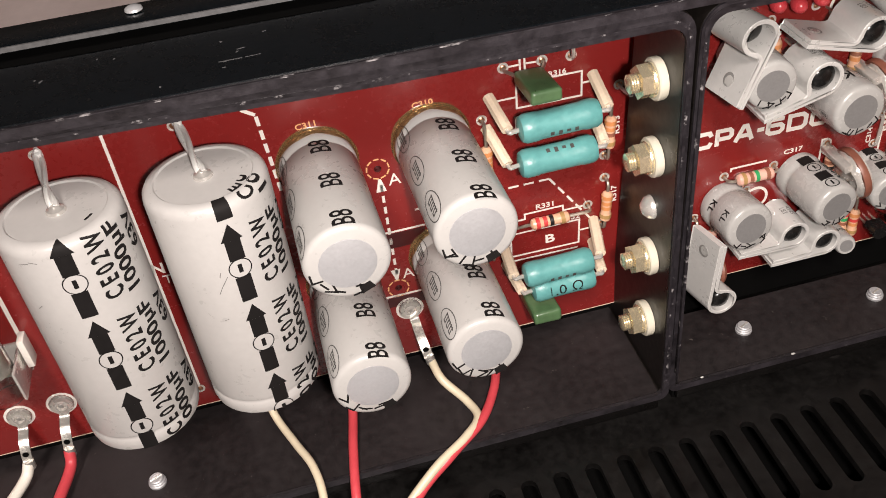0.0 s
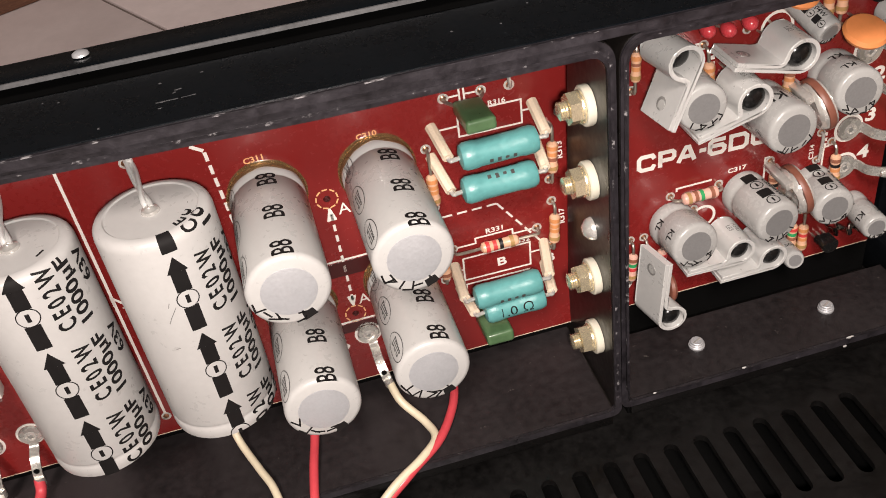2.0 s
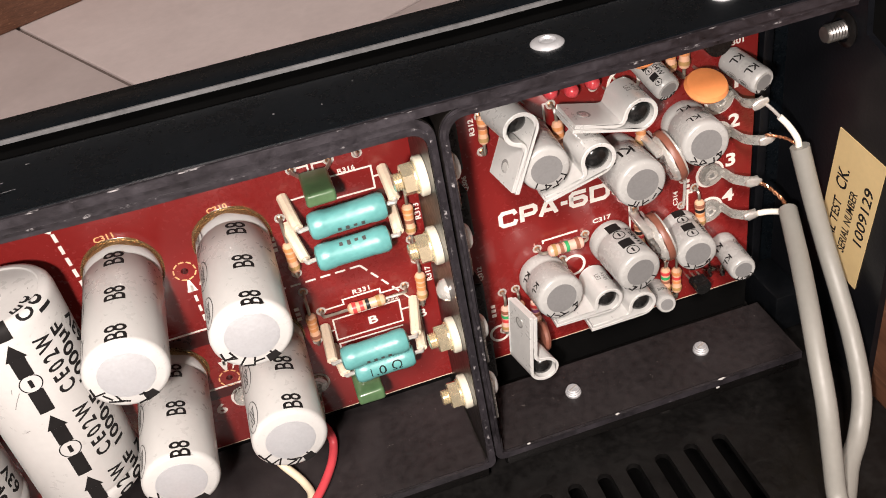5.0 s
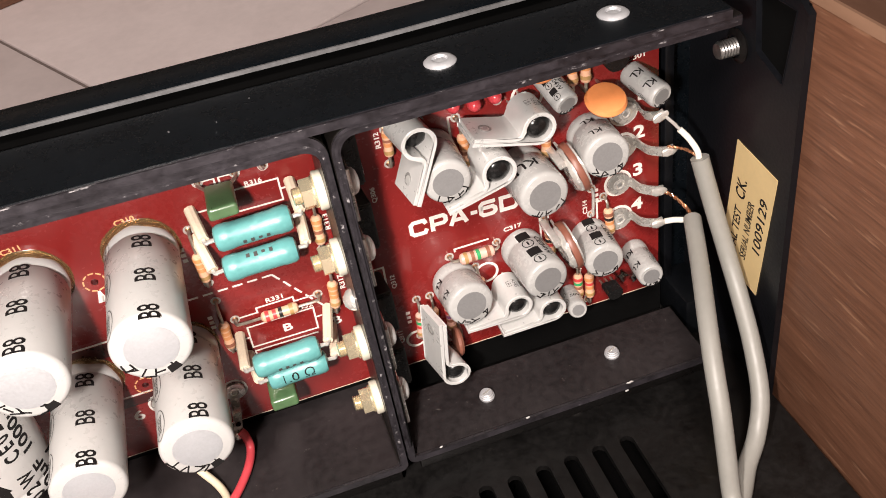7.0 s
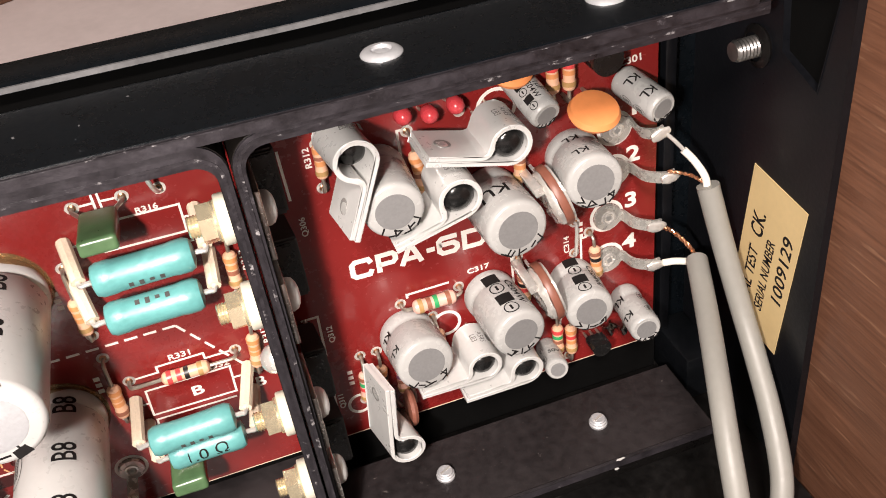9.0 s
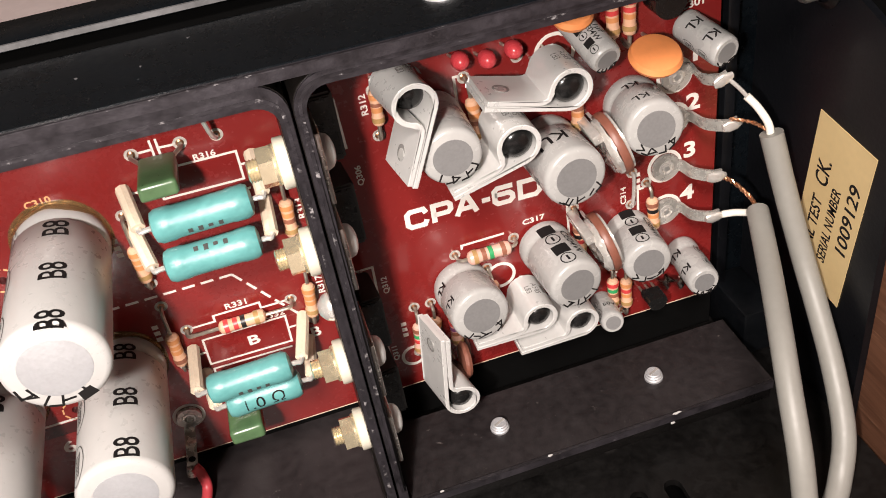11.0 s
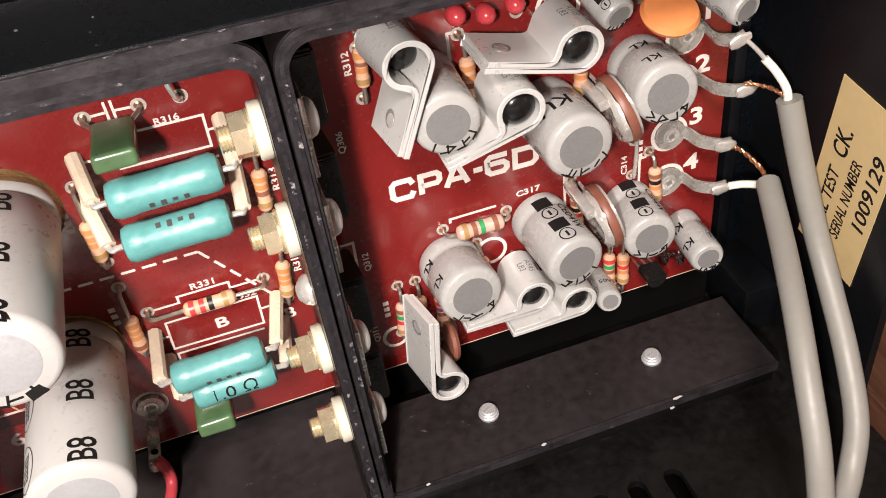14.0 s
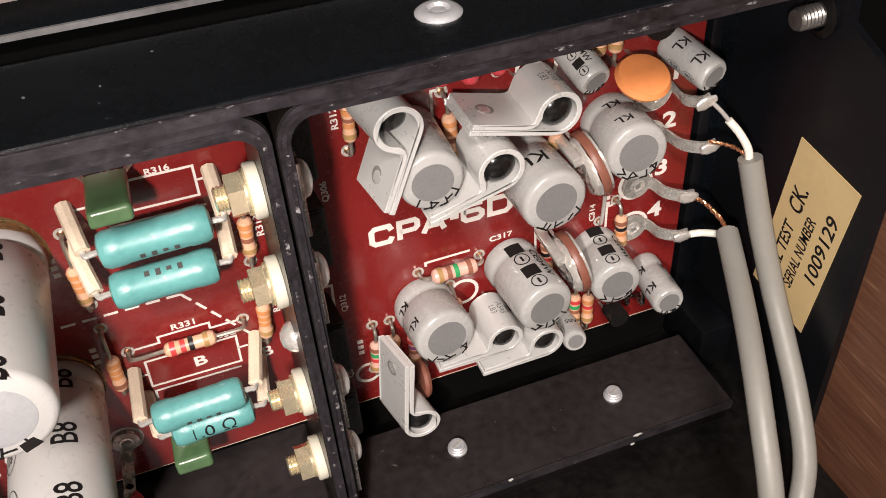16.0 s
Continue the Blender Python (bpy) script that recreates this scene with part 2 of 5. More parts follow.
def at(x, y, z, rx=0, ry=0, rz=0):
    return pose(x * S, y * S, z * S, rx, ry, rz)


def box(x0, y0, z0, x1, y1, z1, bevel=0.0, seg=2, bm=None):
    own = bm is None
    b = bmesh.new()
    bmesh.ops.create_cube(b, size=1)
    for v in b.verts:
        v.co = Vector((x0 + (v.co.x + 0.5) * (x1 - x0), y0 + (v.co.y + 0.5) * (y1 - y0), z0 + (v.co.z + 0.5) * (z1 - z0)))
    if bevel:
        bmesh.ops.bevel(b, geom=list(b.edges), offset=bevel, segments=seg, affect="EDGES", profile=0.5)
    if own:
        return b
    join(bm, b)
    return bm


def join(bm, other, m=None):
    """Adds another mesh, which is used up."""
    me = bpy.data.meshes.new("tmp")
    if m is not None:
        bmesh.ops.transform(other, matrix=m, verts=other.verts)
    other.to_mesh(me)
    other.free()
    bm.from_mesh(me)
    bpy.data.meshes.remove(me)
    return bm


def lathe(profile, seg=40, closed=False):
    """A body of revolution round z from (radius, z) pairs."""
    bm = bmesh.new()
    rings = []
    for r, z in profile:
        if r < 1e-6:
            rings.append([bm.verts.new((0, 0, z))])
        else:
            rings.append([bm.verts.new((r * math.cos(2 * math.pi * k / seg), r * math.sin(2 * math.pi * k / seg), z)) for k in range(seg)])
    pairs = list(zip(rings, rings[1:]))
    if closed:
        pairs.append((rings[-1], rings[0]))
    for a, b in pairs:
        for k in range(seg):
            p, q = k, (k + 1) % seg
            if len(a) == 1 and len(b) == 1:
                continue
            if len(a) == 1:
                bm.faces.new((a[0], b[p], b[q]))
            elif len(b) == 1:
                bm.faces.new((a[p], a[q], b[0]))
            else:
                bm.faces.new((a[p], a[q], b[q], b[p]))
    return bm


def plate(outline, holes=(), z0=0.0, z1=1.0):
    """A flat plate with holes, from outlines of (x, y)."""
    from mathutils.geometry import tessellate_polygon
    bm = bmesh.new()
    loops = [list(outline)] + [list(h) for h in holes]
    tris = tessellate_polygon([[Vector((x, y, 0)) for x, y in lp] for lp in loops])
    flat = [p for lp in loops for p in lp]
    lo, hi = [bm.verts.new((x, y, z0)) for x, y in flat], [bm.verts.new((x, y, z1)) for x, y in flat]
    for a, b, c in tris:
        for some in (lo, hi):
            try:
                bm.faces.new((some[a], some[b], some[c]))
            except ValueError:
                pass
    k = 0
    for lp in loops:
        for i in range(len(lp)):
            a, b = k + i, k + (i + 1) % len(lp)
            bm.faces.new((lo[a], lo[b], hi[b], hi[a]))
        k += len(lp)
    return bm


def ring_points(cx, cy, r, n=24, a0=0.0, a1=360.0):
    full = abs(a1 - a0) >= 360
    return [(cx + r * math.cos(radians(a0 + (a1 - a0) * k / (n if full else n - 1))), cy + r * math.sin(radians(a0 + (a1 - a0) * k / (n if full else n - 1)))) for k in range(n)]


def slot_points(cx, y0, y1, half, n=8):
    return ring_points(cx, y1 - half, half, n, 0, 180) + ring_points(cx, y0 + half, half, n, 180, 360)


def smooth_path(points, n=8):
    """A soft line through the points."""
    p = [Vector(q) for q in points]
    if len(p) < 3:
        return p
    p = [2 * p[0] - p[1]] + p + [2 * p[-1] - p[-2]]
    out = []
    for i in range(1, len(p) - 2):
        a, b, c, d = p[i - 1:i + 3]
        for k in range(n):
            t = k / n
            out.append(0.5 * (2 * b + (c - a) * t + (2 * a - 5 * b + 4 * c - d) * t * t + (3 * b - a - 3 * c + d) * t ** 3))
    return out + [p[-2]]


def tube(points, r, seg=12, n=8, soft=True, cap=True):
    """A round wire along a line; r is a radius, or one for each end."""
    path = smooth_path(points, n) if soft else [Vector(q) for q in points]
    bm = bmesh.new()
    r0, r1 = r if isinstance(r, tuple) else (r, r)
    side = None
    rings = []
    for i, q in enumerate(path):
        d = (path[min(i + 1, len(path) - 1)] - path[max(i - 1, 0)]).normalized()
        if side is None:
            side = d.orthogonal().normalized()
        side = (side - d * side.dot(d)).normalized()
        up = d.cross(side)
        rr = r0 + (r1 - r0) * i / max(len(path) - 1, 1)
        rings.append([bm.verts.new(q + rr * (math.cos(2 * math.pi * k / seg) * side + math.sin(2 * math.pi * k / seg) * up)) for k in range(seg)])
    for a, b in zip(rings, rings[1:]):
        for k in range(seg):
            bm.faces.new((a[k], a[(k + 1) % seg], b[(k + 1) % seg], b[k]))
    if cap:
        bm.faces.new(rings[0][::-1]), bm.faces.new(rings[-1])
    return bm


def strip(points, width, thick, n=6, soft=True, widths=None):
    """A flat bent strip: points (x, z) in the plane of bending, its width along y."""
    path = [Vector((x, 0, z)) for x, z in points]
    if soft:
        path = smooth_path(path, n)
    bm = bmesh.new()
    rows = []
    for i, q in enumerate(path):
        d = (path[min(i + 1, len(path) - 1)] - path[max(i - 1, 0)]).normalized()
        nrm = Vector((-d.z, 0, d.x))
        w = width if widths is None else widths[0] + (widths[1] - widths[0]) * i / (len(path) - 1)
        rows.append([bm.verts.new(q + nrm * s * thick / 2 + Vector((0, t * w / 2, 0))) for s, t in ((-1, -1), (-1, 1), (1, 1), (1, -1))])
    for a, b in zip(rows, rows[1:]):
        for k in range(4):
            bm.faces.new((a[k], a[(k + 1) % 4], b[(k + 1) % 4], b[k]))
    bm.faces.new(rows[0][::-1]), bm.faces.new(rows[-1])
    return bm


FONT = {}


def letters(body, height, squeeze=1.0, width=0.0, bold=0.0):
    """Writing as a flat mesh in the xy plane, middle at the origin, in millimetres."""
    key = (body, bold)
    if key not in FONT:
        c = bpy.data.curves.new("text", "FONT")
        c.body, c.size, c.resolution_u, c.offset = body, 1.0, 3, bold
        c.align_x, c.align_y = "CENTER", "CENTER"
        ob = new("text", c)
        bpy.context.view_layer.update()
        me = bpy.data.meshes.new_from_object(ob.evaluated_get(bpy.context.evaluated_depsgraph_get()))
        co = np.zeros(len(me.vertices) * 3)
        me.vertices.foreach_get("co", co)
        co = co.reshape(-1, 3)
        lo, hi = co.min(0), co.max(0)
        co = (co - (lo + hi) / 2) / (hi - lo)[1]
        FONT[key] = (co, [tuple(p.vertices) for p in me.polygons], (hi - lo)[0] / (hi - lo)[1])
        bpy.data.objects.remove(ob), bpy.data.curves.remove(c), bpy.data.meshes.remove(me)
    co, faces, ratio = FONT[key]
    bm = bmesh.new()
    if width:
        squeeze = width / (height * ratio)
    vs = [bm.verts.new((x * height * squeeze, y * height, 0)) for x, y, z in co]
    for f in faces:
        try:
            bm.faces.new([vs[i] for i in f])
        except ValueError:
            pass
    return bm


def lift(bm, h):
    """Gives flat print a thickness h."""
    g = bmesh.ops.extrude_face_region(bm, geom=list(bm.faces))
    bmesh.ops.translate(bm, vec=(0, 0, h), verts=[v for v in g["geom"] if isinstance(v, bmesh.types.BMVert)])
    return bm


def flat(points):
    bm = bmesh.new()
    bm.faces.new([bm.verts.new((x, y, 0)) for x, y in points])
    return bm


def rect(cx, cy, w, h):
    return flat([(cx - w / 2, cy - h / 2), (cx + w / 2, cy - h / 2), (cx + w / 2, cy + h / 2), (cx - w / 2, cy + h / 2)])


def move(bm, x=0.0, y=0.0, turn=0.0):
    bmesh.ops.transform(bm, matrix=Matrix.Translation((x, y, 0)) @ Matrix.Rotation(radians(turn), 4, "Z"), verts=bm.verts)
    return bm


def wrap(bm, radius, angle, raise_by=0.04):
    """Bends flat print round a standing cylinder: x goes round it from the given angle, y up it."""
    for _ in range(5):
        long = [e for e in bm.edges if abs(e.verts[0].co.x - e.verts[1].co.x) > 0.9]
        if not long:
            break
        bmesh.ops.subdivide_edges(bm, edges=long, cuts=1)
    bmesh.ops.triangulate(bm, faces=list(bm.faces))
    for v in bm.verts:
        a = radians(angle) + v.co.x / radius
        v.co = Vector(((radius + raise_by) * math.cos(a), (radius + raise_by) * math.sin(a), v.co.y))
    return bm


def outline(points, width, closed=True):
    """A drawn line of a given width along flat points, with mitred corners."""
    bm = bmesh.new()
    pts = [Vector((x, y, 0)) for x, y in points]
    n = len(pts)
    rows = []
    for i, q in enumerate(pts):
        before = (q - pts[i - 1]).normalized() if closed or i else None
        after = (pts[(i + 1) % n] - q).normalized() if closed or i < n - 1 else None
        d = ((before or after) + (after or before)).normalized()
        side = Vector((-d.y, d.x, 0))
        away = Vector((-(after or before).y, (after or before).x, 0))
        reach = width / 2 / max(side.dot(away), 0.45)
        end = d * width * 0.3 * ((before is None) * -1 + (after is None))
        rows.append([bm.verts.new(q + end + side * s * reach) for s in (-1, 1)])
    for r0, r1 in zip(rows, rows[1:] + (rows[:1] if closed else [])):
        bm.faces.new((r0[0], r1[0], r1[1], r0[1]))
    return bm


# ---- the room ----
def floor_tiles():
    ground = tagged(part("floor", box(-2500, -2500, -60, 2500, 2500, -24), M["grout"]), "tiled floor with thin dark joints", "floor", kind="structure")
    pitch, gap = 330.0, 2.4
    me = None
    for i in range(-11, 11):
        for j in range(-11, 11):
            m = pose(0, 0, 0, 0, 0, 28) @ at(59.5 + (i + 0.5) * pitch, 254 + (j + 0.5) * pitch, -24.2)
            # whole tiles inside the room only
            if max(abs(m[0][3]), abs(m[1][3])) > 2270 * S:
                continue
            if me is None:
                ob = part("tile", box(-pitch / 2 + gap / 2, -pitch / 2 + gap / 2, 0, pitch / 2 - gap / 2, pitch / 2 - gap / 2, 2.2, 0.8), M["tile"], ground, m=m)
                me = ob.data
            else:
                ob = new("tile", me)
                ob.parent, ob.matrix_basis = ground, m


floor_tiles()
tagged(part("skirting_board", box(-900, 455, -22, 900, 473, 60, 1.5), M["wood"], m=pose(0, 0, 0, 0, 0, 28)), "brown wooden board standing on the tiles", "board", kind="structure")
# Added unseen room shell, kept dim to weaken bounce and reflections on black metal.
for nm, b in (("wall_north", (-2500, 2500, -60, 2500, 2560, 2600)), ("wall_south", (-2500, -2560, -60, 2500, -2500, 2600)), ("wall_east", (2500, -2560, -60, 2560, 2560, 2600)), ("wall_west", (-2560, -2560, -60, -2500, 2560, 2600)), ("ceiling", (-2560, -2560, 2600, 2560, 2560, 2660))):
    tagged(part(nm, box(*b), material("dim_wall_paint", (0.15, 0.13, 0.115), 0.8, patch=3, grain=60)), "plain dim surface added out of view", nm.split("_")[0], kind="structure")

# ---- the amplifier's case ----
BASE = Matrix.Identity(4)
case = empty("amplifier_case", BASE, "open black steel amplifier case with riveted brackets", "case")


def rise(bm, more=0.0):
    """Lets the upper parts of the case climb slightly towards the left, as the worn case does."""
    for x in (0, -55):
        bmesh.ops.bisect_plane(bm, geom=list(bm.verts) + list(bm.edges) + list(bm.faces), plane_co=(x, 0, 0), plane_no=(1, 0, 0))
    for v in bm.verts:
        if v.co.z > 60:
            v.co.z += 0.017 * max(-v.co.x, 0) + more * max(-55 - v.co.x, 0)
    return bm


def extrude_x(profile, x0, x1, bevel=0.0):
    """A long bar along x from a profile of (y, z)."""
    bm = plate(profile, z0=x0, z1=x1)
    for v in bm.verts:
        v.co = Vector((v.co.z, v.co.x, v.co.y))
    if bevel:
        bmesh.ops.bevel(bm, geom=[e for e in bm.edges if len(e.link_faces) == 2 and e.calc_face_angle(0) > 0.7], offset=bevel, segments=2, affect="EDGES", profile=0.5)
    return rise(bm)


def extrude_y(profile, y0, y1):
    """A long bar along y from a profile of (x, z)."""
    bm = plate(profile, z0=y0, z1=y1)
    for v in bm.verts:
        v.co = Vector((v.co.x, v.co.z, v.co.y))
    return bm


part("top_plate", extrude_x([(-23.2, 102.1), (-23.2, 100.5), (-5.3, 100.5)] + [(-7.7 + 2.8 * math.cos(radians(a)), 99.3 + 2.8 * math.sin(radians(a))) for a in range(30, 91, 10)], -240, 52.5), M["gloss"], case, "glossy black painted top plate, bent down at the back", smooth=35)
part("plate_edge", extrude_x([(-23.9, 101.9), (-23.9, 100.5), (-23.2, 100.5), (-23.2, 101.9)], -240, 52.4, 0.2), M["edge"], case, "worn grey-black sheared edge")
part("chipped_rim", extrude_x([(-24.0, 101.98), (-24.0, 101.8), (-23.7, 101.8), (-23.7, 101.98)], -240, 52.3), M["rim"], case, "chipped paint along the rim")
part("rear_web", extrude_x([(4.0, 0.0), (5.6, 0.0), (5.6, 100.0), (4.0, 100.0)], -240, 62), M["gloss"], case)
def settle(bm):
    """The rear flange climbs less than the plate, least at its back."""
    for v in bm.verts:
        v.co.z -= max(-v.co.x, 0) * (0.002 + 0.007 * (v.co.y + 3.6) / 8.2)
    return bm


part("rear_rail", settle(extrude_x([(-3.2, 103.6), (-3.2, 102.7), (3.6, 102.8), (3.6, 100.5), (4.8, 100.5), (4.8, 103.7), (4.5, 103.9), (-3.0, 103.7)], -240, 62)), M["gloss"], case, "glossy black folded rear flange")
part("rail_edge", settle(extrude_x([(-3.6, 103.6), (-3.6, 102.9), (-3.2, 102.9), (-3.2, 103.6)], -240, 61.9, 0.12)), M["bare_edge"], case, "bare grey front edge")
# Added dark strip that closes the gap and paints its shade.
part("gap_shade", extrude_x([(-5.2, 100.55), (3.5, 100.55), (3.5, 100.8), (-5.2, 100.8)], -240, 52.4), M["void"], case)


def rounded_bracket(name, wall_x0, wall_x1, top_z0, top_z1, floor_z0, floor_z1, far_x, y0, y1, radius, label, mat="black", web=None, keep=None):
    """A folded steel bracket: a top web, one wall and a floor web, with rounded folds; far_x is where the webs end."""
    sgn = 1 if far_x > wall_x0 else -1
    outer_x, inner_x = (wall_x0, wall_x1) if sgn > 0 else (wall_x1, wall_x0)
    r1, r2 = radius, radius - abs(wall_x1 - wall_x0)

    def arc(cx, cz, r, a0, a1):
        return [(cx + sgn * r * math.cos(radians(a0 + (a1 - a0) * k / 7)), cz + r * math.sin(radians(a0 + (a1 - a0) * k / 7))) for k in range(8)]

    cx = outer_x + sgn * r1
    # the upper fold is wide, the lower one tight
    b1 = 1.8
    bx, b2 = outer_x + sgn * b1, b1 - r1 + r2
    pts = [(far_x, top_z1)] + arc(cx, top_z1 - r1, r1, 90, 180) + arc(bx, floor_z0 + b1, b1, 180, 270) + [(far_x, floor_z0), (far_x, floor_z1)]
    pts += arc(bx, floor_z0 + b1, b2, 270, 180) + arc(cx, top_z0 - r2, r2, 180, 90) + [(far_x, top_z0)]
    bm = plate(pts, z0=0, z1=1)
    for v in bm.verts:
        v.co = Vector((v.co.x, y0 + (y1 - y0) * v.co.z, v.co.y))
        if web:
            # the floor web is shallower than the wall: its front, back and far end
            f = 1 - min(max((v.co.z - floor_z1) / 5.0, 0), 1)
            v.co.y += f * ((web[0] if v.co.y < (y0 + y1) / 2 else web[1]) - v.co.y)
            if f > 0.999 and abs(v.co.x - far_x) < 0.01:
                v.co.x = web[2]
    rise(bm, 0.022)
    if keep:
        bmesh.ops.bisect_plane(bm, geom=list(bm.verts) + list(bm.edges) + list(bm.faces), plane_co=(0, 0, 30), plane_no=(0, 0, keep), clear_inner=True)
    return part(name, bm, M[mat], case, label)


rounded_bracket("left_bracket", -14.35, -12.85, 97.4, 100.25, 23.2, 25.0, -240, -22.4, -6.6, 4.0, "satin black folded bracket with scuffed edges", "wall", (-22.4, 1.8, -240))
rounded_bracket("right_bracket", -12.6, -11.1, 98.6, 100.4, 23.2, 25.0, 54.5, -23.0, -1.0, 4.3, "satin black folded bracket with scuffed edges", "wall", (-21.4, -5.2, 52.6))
# sheared front edges, where the paint is worn
rounded_bracket("left_front_edge", -14.25, -12.95, 97.5, 100.15, 23.3, 24.9, -240, -22.8, -22.4, 3.9, "scuffed grey-black edge", "edge")
rounded_bracket("right_front_edge", -12.5, -11.2, 98.7, 100.3, 23.3, 24.9, 54.4, -23.4, -23.0, 4.2, "scuffed grey-black edge", "edge", (-21.8, -21.4, 52.5))
# chipped paint: along the middle of the upper edges, along the inner rims below
rounded_bracket("chipped_rim", -13.85, -13.4, 98.2, 98.7, 24.0, 24.4, -240, -22.86, -22.4, 3.3, "chipped paint along the edge", "rim", None, 1)
rounded_bracket("chipped_rim", -12.05, -11.6, 99.3, 99.75, 24.0, 24.4, 54.4, -23.46, -23.0, 3.6, "chipped paint along the edge", "rim", None, 1)
rounded_bracket("chipped_rim", -14.35, -14.1, 97.4, 97.65, 24.8, 25.0, -240, -22.95, -22.4, 2.6, "scuffed paint along the rim", "rim_soft", None, -1)
rounded_bracket("chipped_rim", -11.3, -11.1, 98.6, 98.8, 24.8, 25.0, 54.4, -23.5, -23.0, 2.9, "scuffed paint along the rim", "rim_soft", (-21.9, -21.4, 52.5), -1)
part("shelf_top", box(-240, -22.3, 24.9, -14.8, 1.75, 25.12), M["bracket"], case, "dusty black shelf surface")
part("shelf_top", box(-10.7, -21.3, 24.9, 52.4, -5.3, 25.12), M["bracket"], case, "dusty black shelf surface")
part("shelf_lip", box(-240, -22.2, 20.4, -14.5, -21.2, 23.1, 0.2), M["black"], case)
part("shelf_lip", box(-10.3, -21.2, 20.4, 52.4, -20.2, 23.1, 0.2), M["black"], case)
# Added dark block, standing for the shade under the shelf.
part("shelf_shade", box(-10.2, -19.0, 18.1, 52.2, -6.0, 23.1, 0.2), M["void"], case)
for x, y, z, w in ((34.8, -21.7, 25.0, 1.7), (12.5, -21.7, 25.0, 0.9), (-5.8, -21.6, 25.0, 0.7), (34.3, -21.3, 22.4, 0.8)):
    part("paint_chip", plate([(x - w / 2, y - 0.12), (x - w * 0.1, y - 0.25), (x + w / 2, y - 0.1), (x + w * 0.3, y + 0.16), (x - w * 0.35, y + 0.1)], z0=z - 0.1, z1=z + 0.06), M["clip"], case, "bare metal chip in the paint")


def vent_plate():
    ol = [(-240, -170), (62, -170), (62, 3.9), (-240, 3.9)]
    holes = [slot_points(29.9 - 6.02 * k, -46.4, -28.5, 1.5) for k in range(26)]
    return plate(ol, holes, 16.6, 18.0)


part("bottom_plate", vent_plate(), M["vent"], case, "satin black bottom plate with a row of rounded ventilation slots")
# Added near-black sheet that paints the shade seen through the slots.
part("slot_shade_sheet", box(-240, -170, 2.0, 62, 3.9, 3.5), M["void"], case)
part("front_panel", box(-240, -171, 2, 62, -168, 18), M["black"], case)
part("left_panel", box(-243, -170, 2, -240, 5.6, 105), M["black"], case)
POCKET = [(-25.3, 86.9), (-27.4, 100.6), (-16.5, 100.6), (-17.6, 89.6)]
side = part("side_wall", plate([(-30.2, 3.4), (-30.2, 101.0), (-27.5, 102.6), (4.2, 102.6), (4.2, 3.4)], [POCKET], 0, 1.3), M["side"], case, "satin black steel side wall",
            m=Matrix(((0, 0, 1, 61.3 * S), (1, 0, 0, 0), (0, 1, 0, 0), (0, 0, 0, 1))))
part("pocket_rim", plate([(-22.0 + (a + 22.0) * 1.03, 95 + (b - 95) * 1.03) for a, b in POCKET], [POCKET], 0, 0.15), M["side"], case, "worn edge of the cut-out", m=Matrix(((0, 0, 1, 61.16 * S), (1, 0, 0, 0), (0, 1, 0, 0), (0, 0, 0, 1))))
# Dark sheet that paints the shade inside the cut-out.
part("pocket_shade", box(62.3, -29, 82, 62.6, -14, 102), M["void"], case)
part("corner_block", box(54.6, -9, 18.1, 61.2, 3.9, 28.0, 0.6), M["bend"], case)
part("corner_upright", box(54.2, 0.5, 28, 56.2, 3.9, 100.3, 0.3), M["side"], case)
# Near-black sheet: the shade behind and below the board is its colour.
part("back_shade_sheet", box(-240, 1.9, 18.1, 54.1, 3.9, 100.4), M["void"], case)


def rivet(x, y, z, r, name="rivet"):
    b = lathe([(0, 0.4), (r * 0.28, 0.38), (r * 0.38, 0.25), (r * 0.42, 0.22), (r * 0.5, 0.6), (r * 0.66, 0.64), (r * 0.88, 0.42), (r, 0.12), (r, 0.0)], 28)
    return part(name, b, M["alu"], case, "bright pop rivet", m=at(x, y, z))


rivet(7.7, -15.0, 102.1, 2.6)
rivet(36.6, -15.0, 102.1, 2.6)
rivet(-106.0, -14.4, 103.9, 2.6)


def slotted_head(x, y, z, r=1.5):
    """The end of a screw: a wide collar, two turns of thread and a slotted tip."""
    b = lathe([(r * 1.0, 0), (r * 1.06, 0.2), (r * 1.06, 0.55), (r * 0.9, 0.7), (r * 1.0, 0.9), (r * 0.98, 1.05), (r * 0.84, 1.2), (r * 0.84, 1.5), (r * 0.74, 1.62), (0, 1.62)], 28)
    o = part("screw", b, M["alu"], case, "bright slotted screw end", m=at(x, y, z))
    part("slot", box(-r * 0.7, -0.2, 1.61, r * 0.7, 0.2, 1.66), M["tin"], o, m=pose(0, 0, 0, 0, 0, 25))
    return o


slotted_head(6.9, -13.2, 25.0)
slotted_head(34.9, -13.2, 25.0)
slotted_head(-106.0, -13.5, 25.0)
part("screw", lathe([(0, 0.7), (0.7, 0.6), (1.2, 0.3), (1.3, 0)], 20), M["alu"], case, "small bright screw", m=at(-85.9, 1.6, 104.85))

# threaded stud on the side wall
part("stud", lathe([(0, 0), (1.35, 0)] + [(1.62 if k % 2 else 1.45, 0.3 + 0.28 * k) for k in range(20)] + [(1.5, 6.0), (0, 6.0)], 24), M["steel"], case, "threaded steel stud", m=at(57.0, -12.4, 88.6, 0, 90, 0))
part("stud_collar", lathe([(3.0, 0), (3.2, 0.4), (2.2, 1.0), (2.1, 1.0)], 20), M["black"], case, m=at(61.2, -12.4, 88.6, 0, -90, 0))

# wooden cabinet side
cab = empty("cabinet_side", BASE, "brown walnut-veneered cabinet side panel beside the steel case", "cabinet panel")
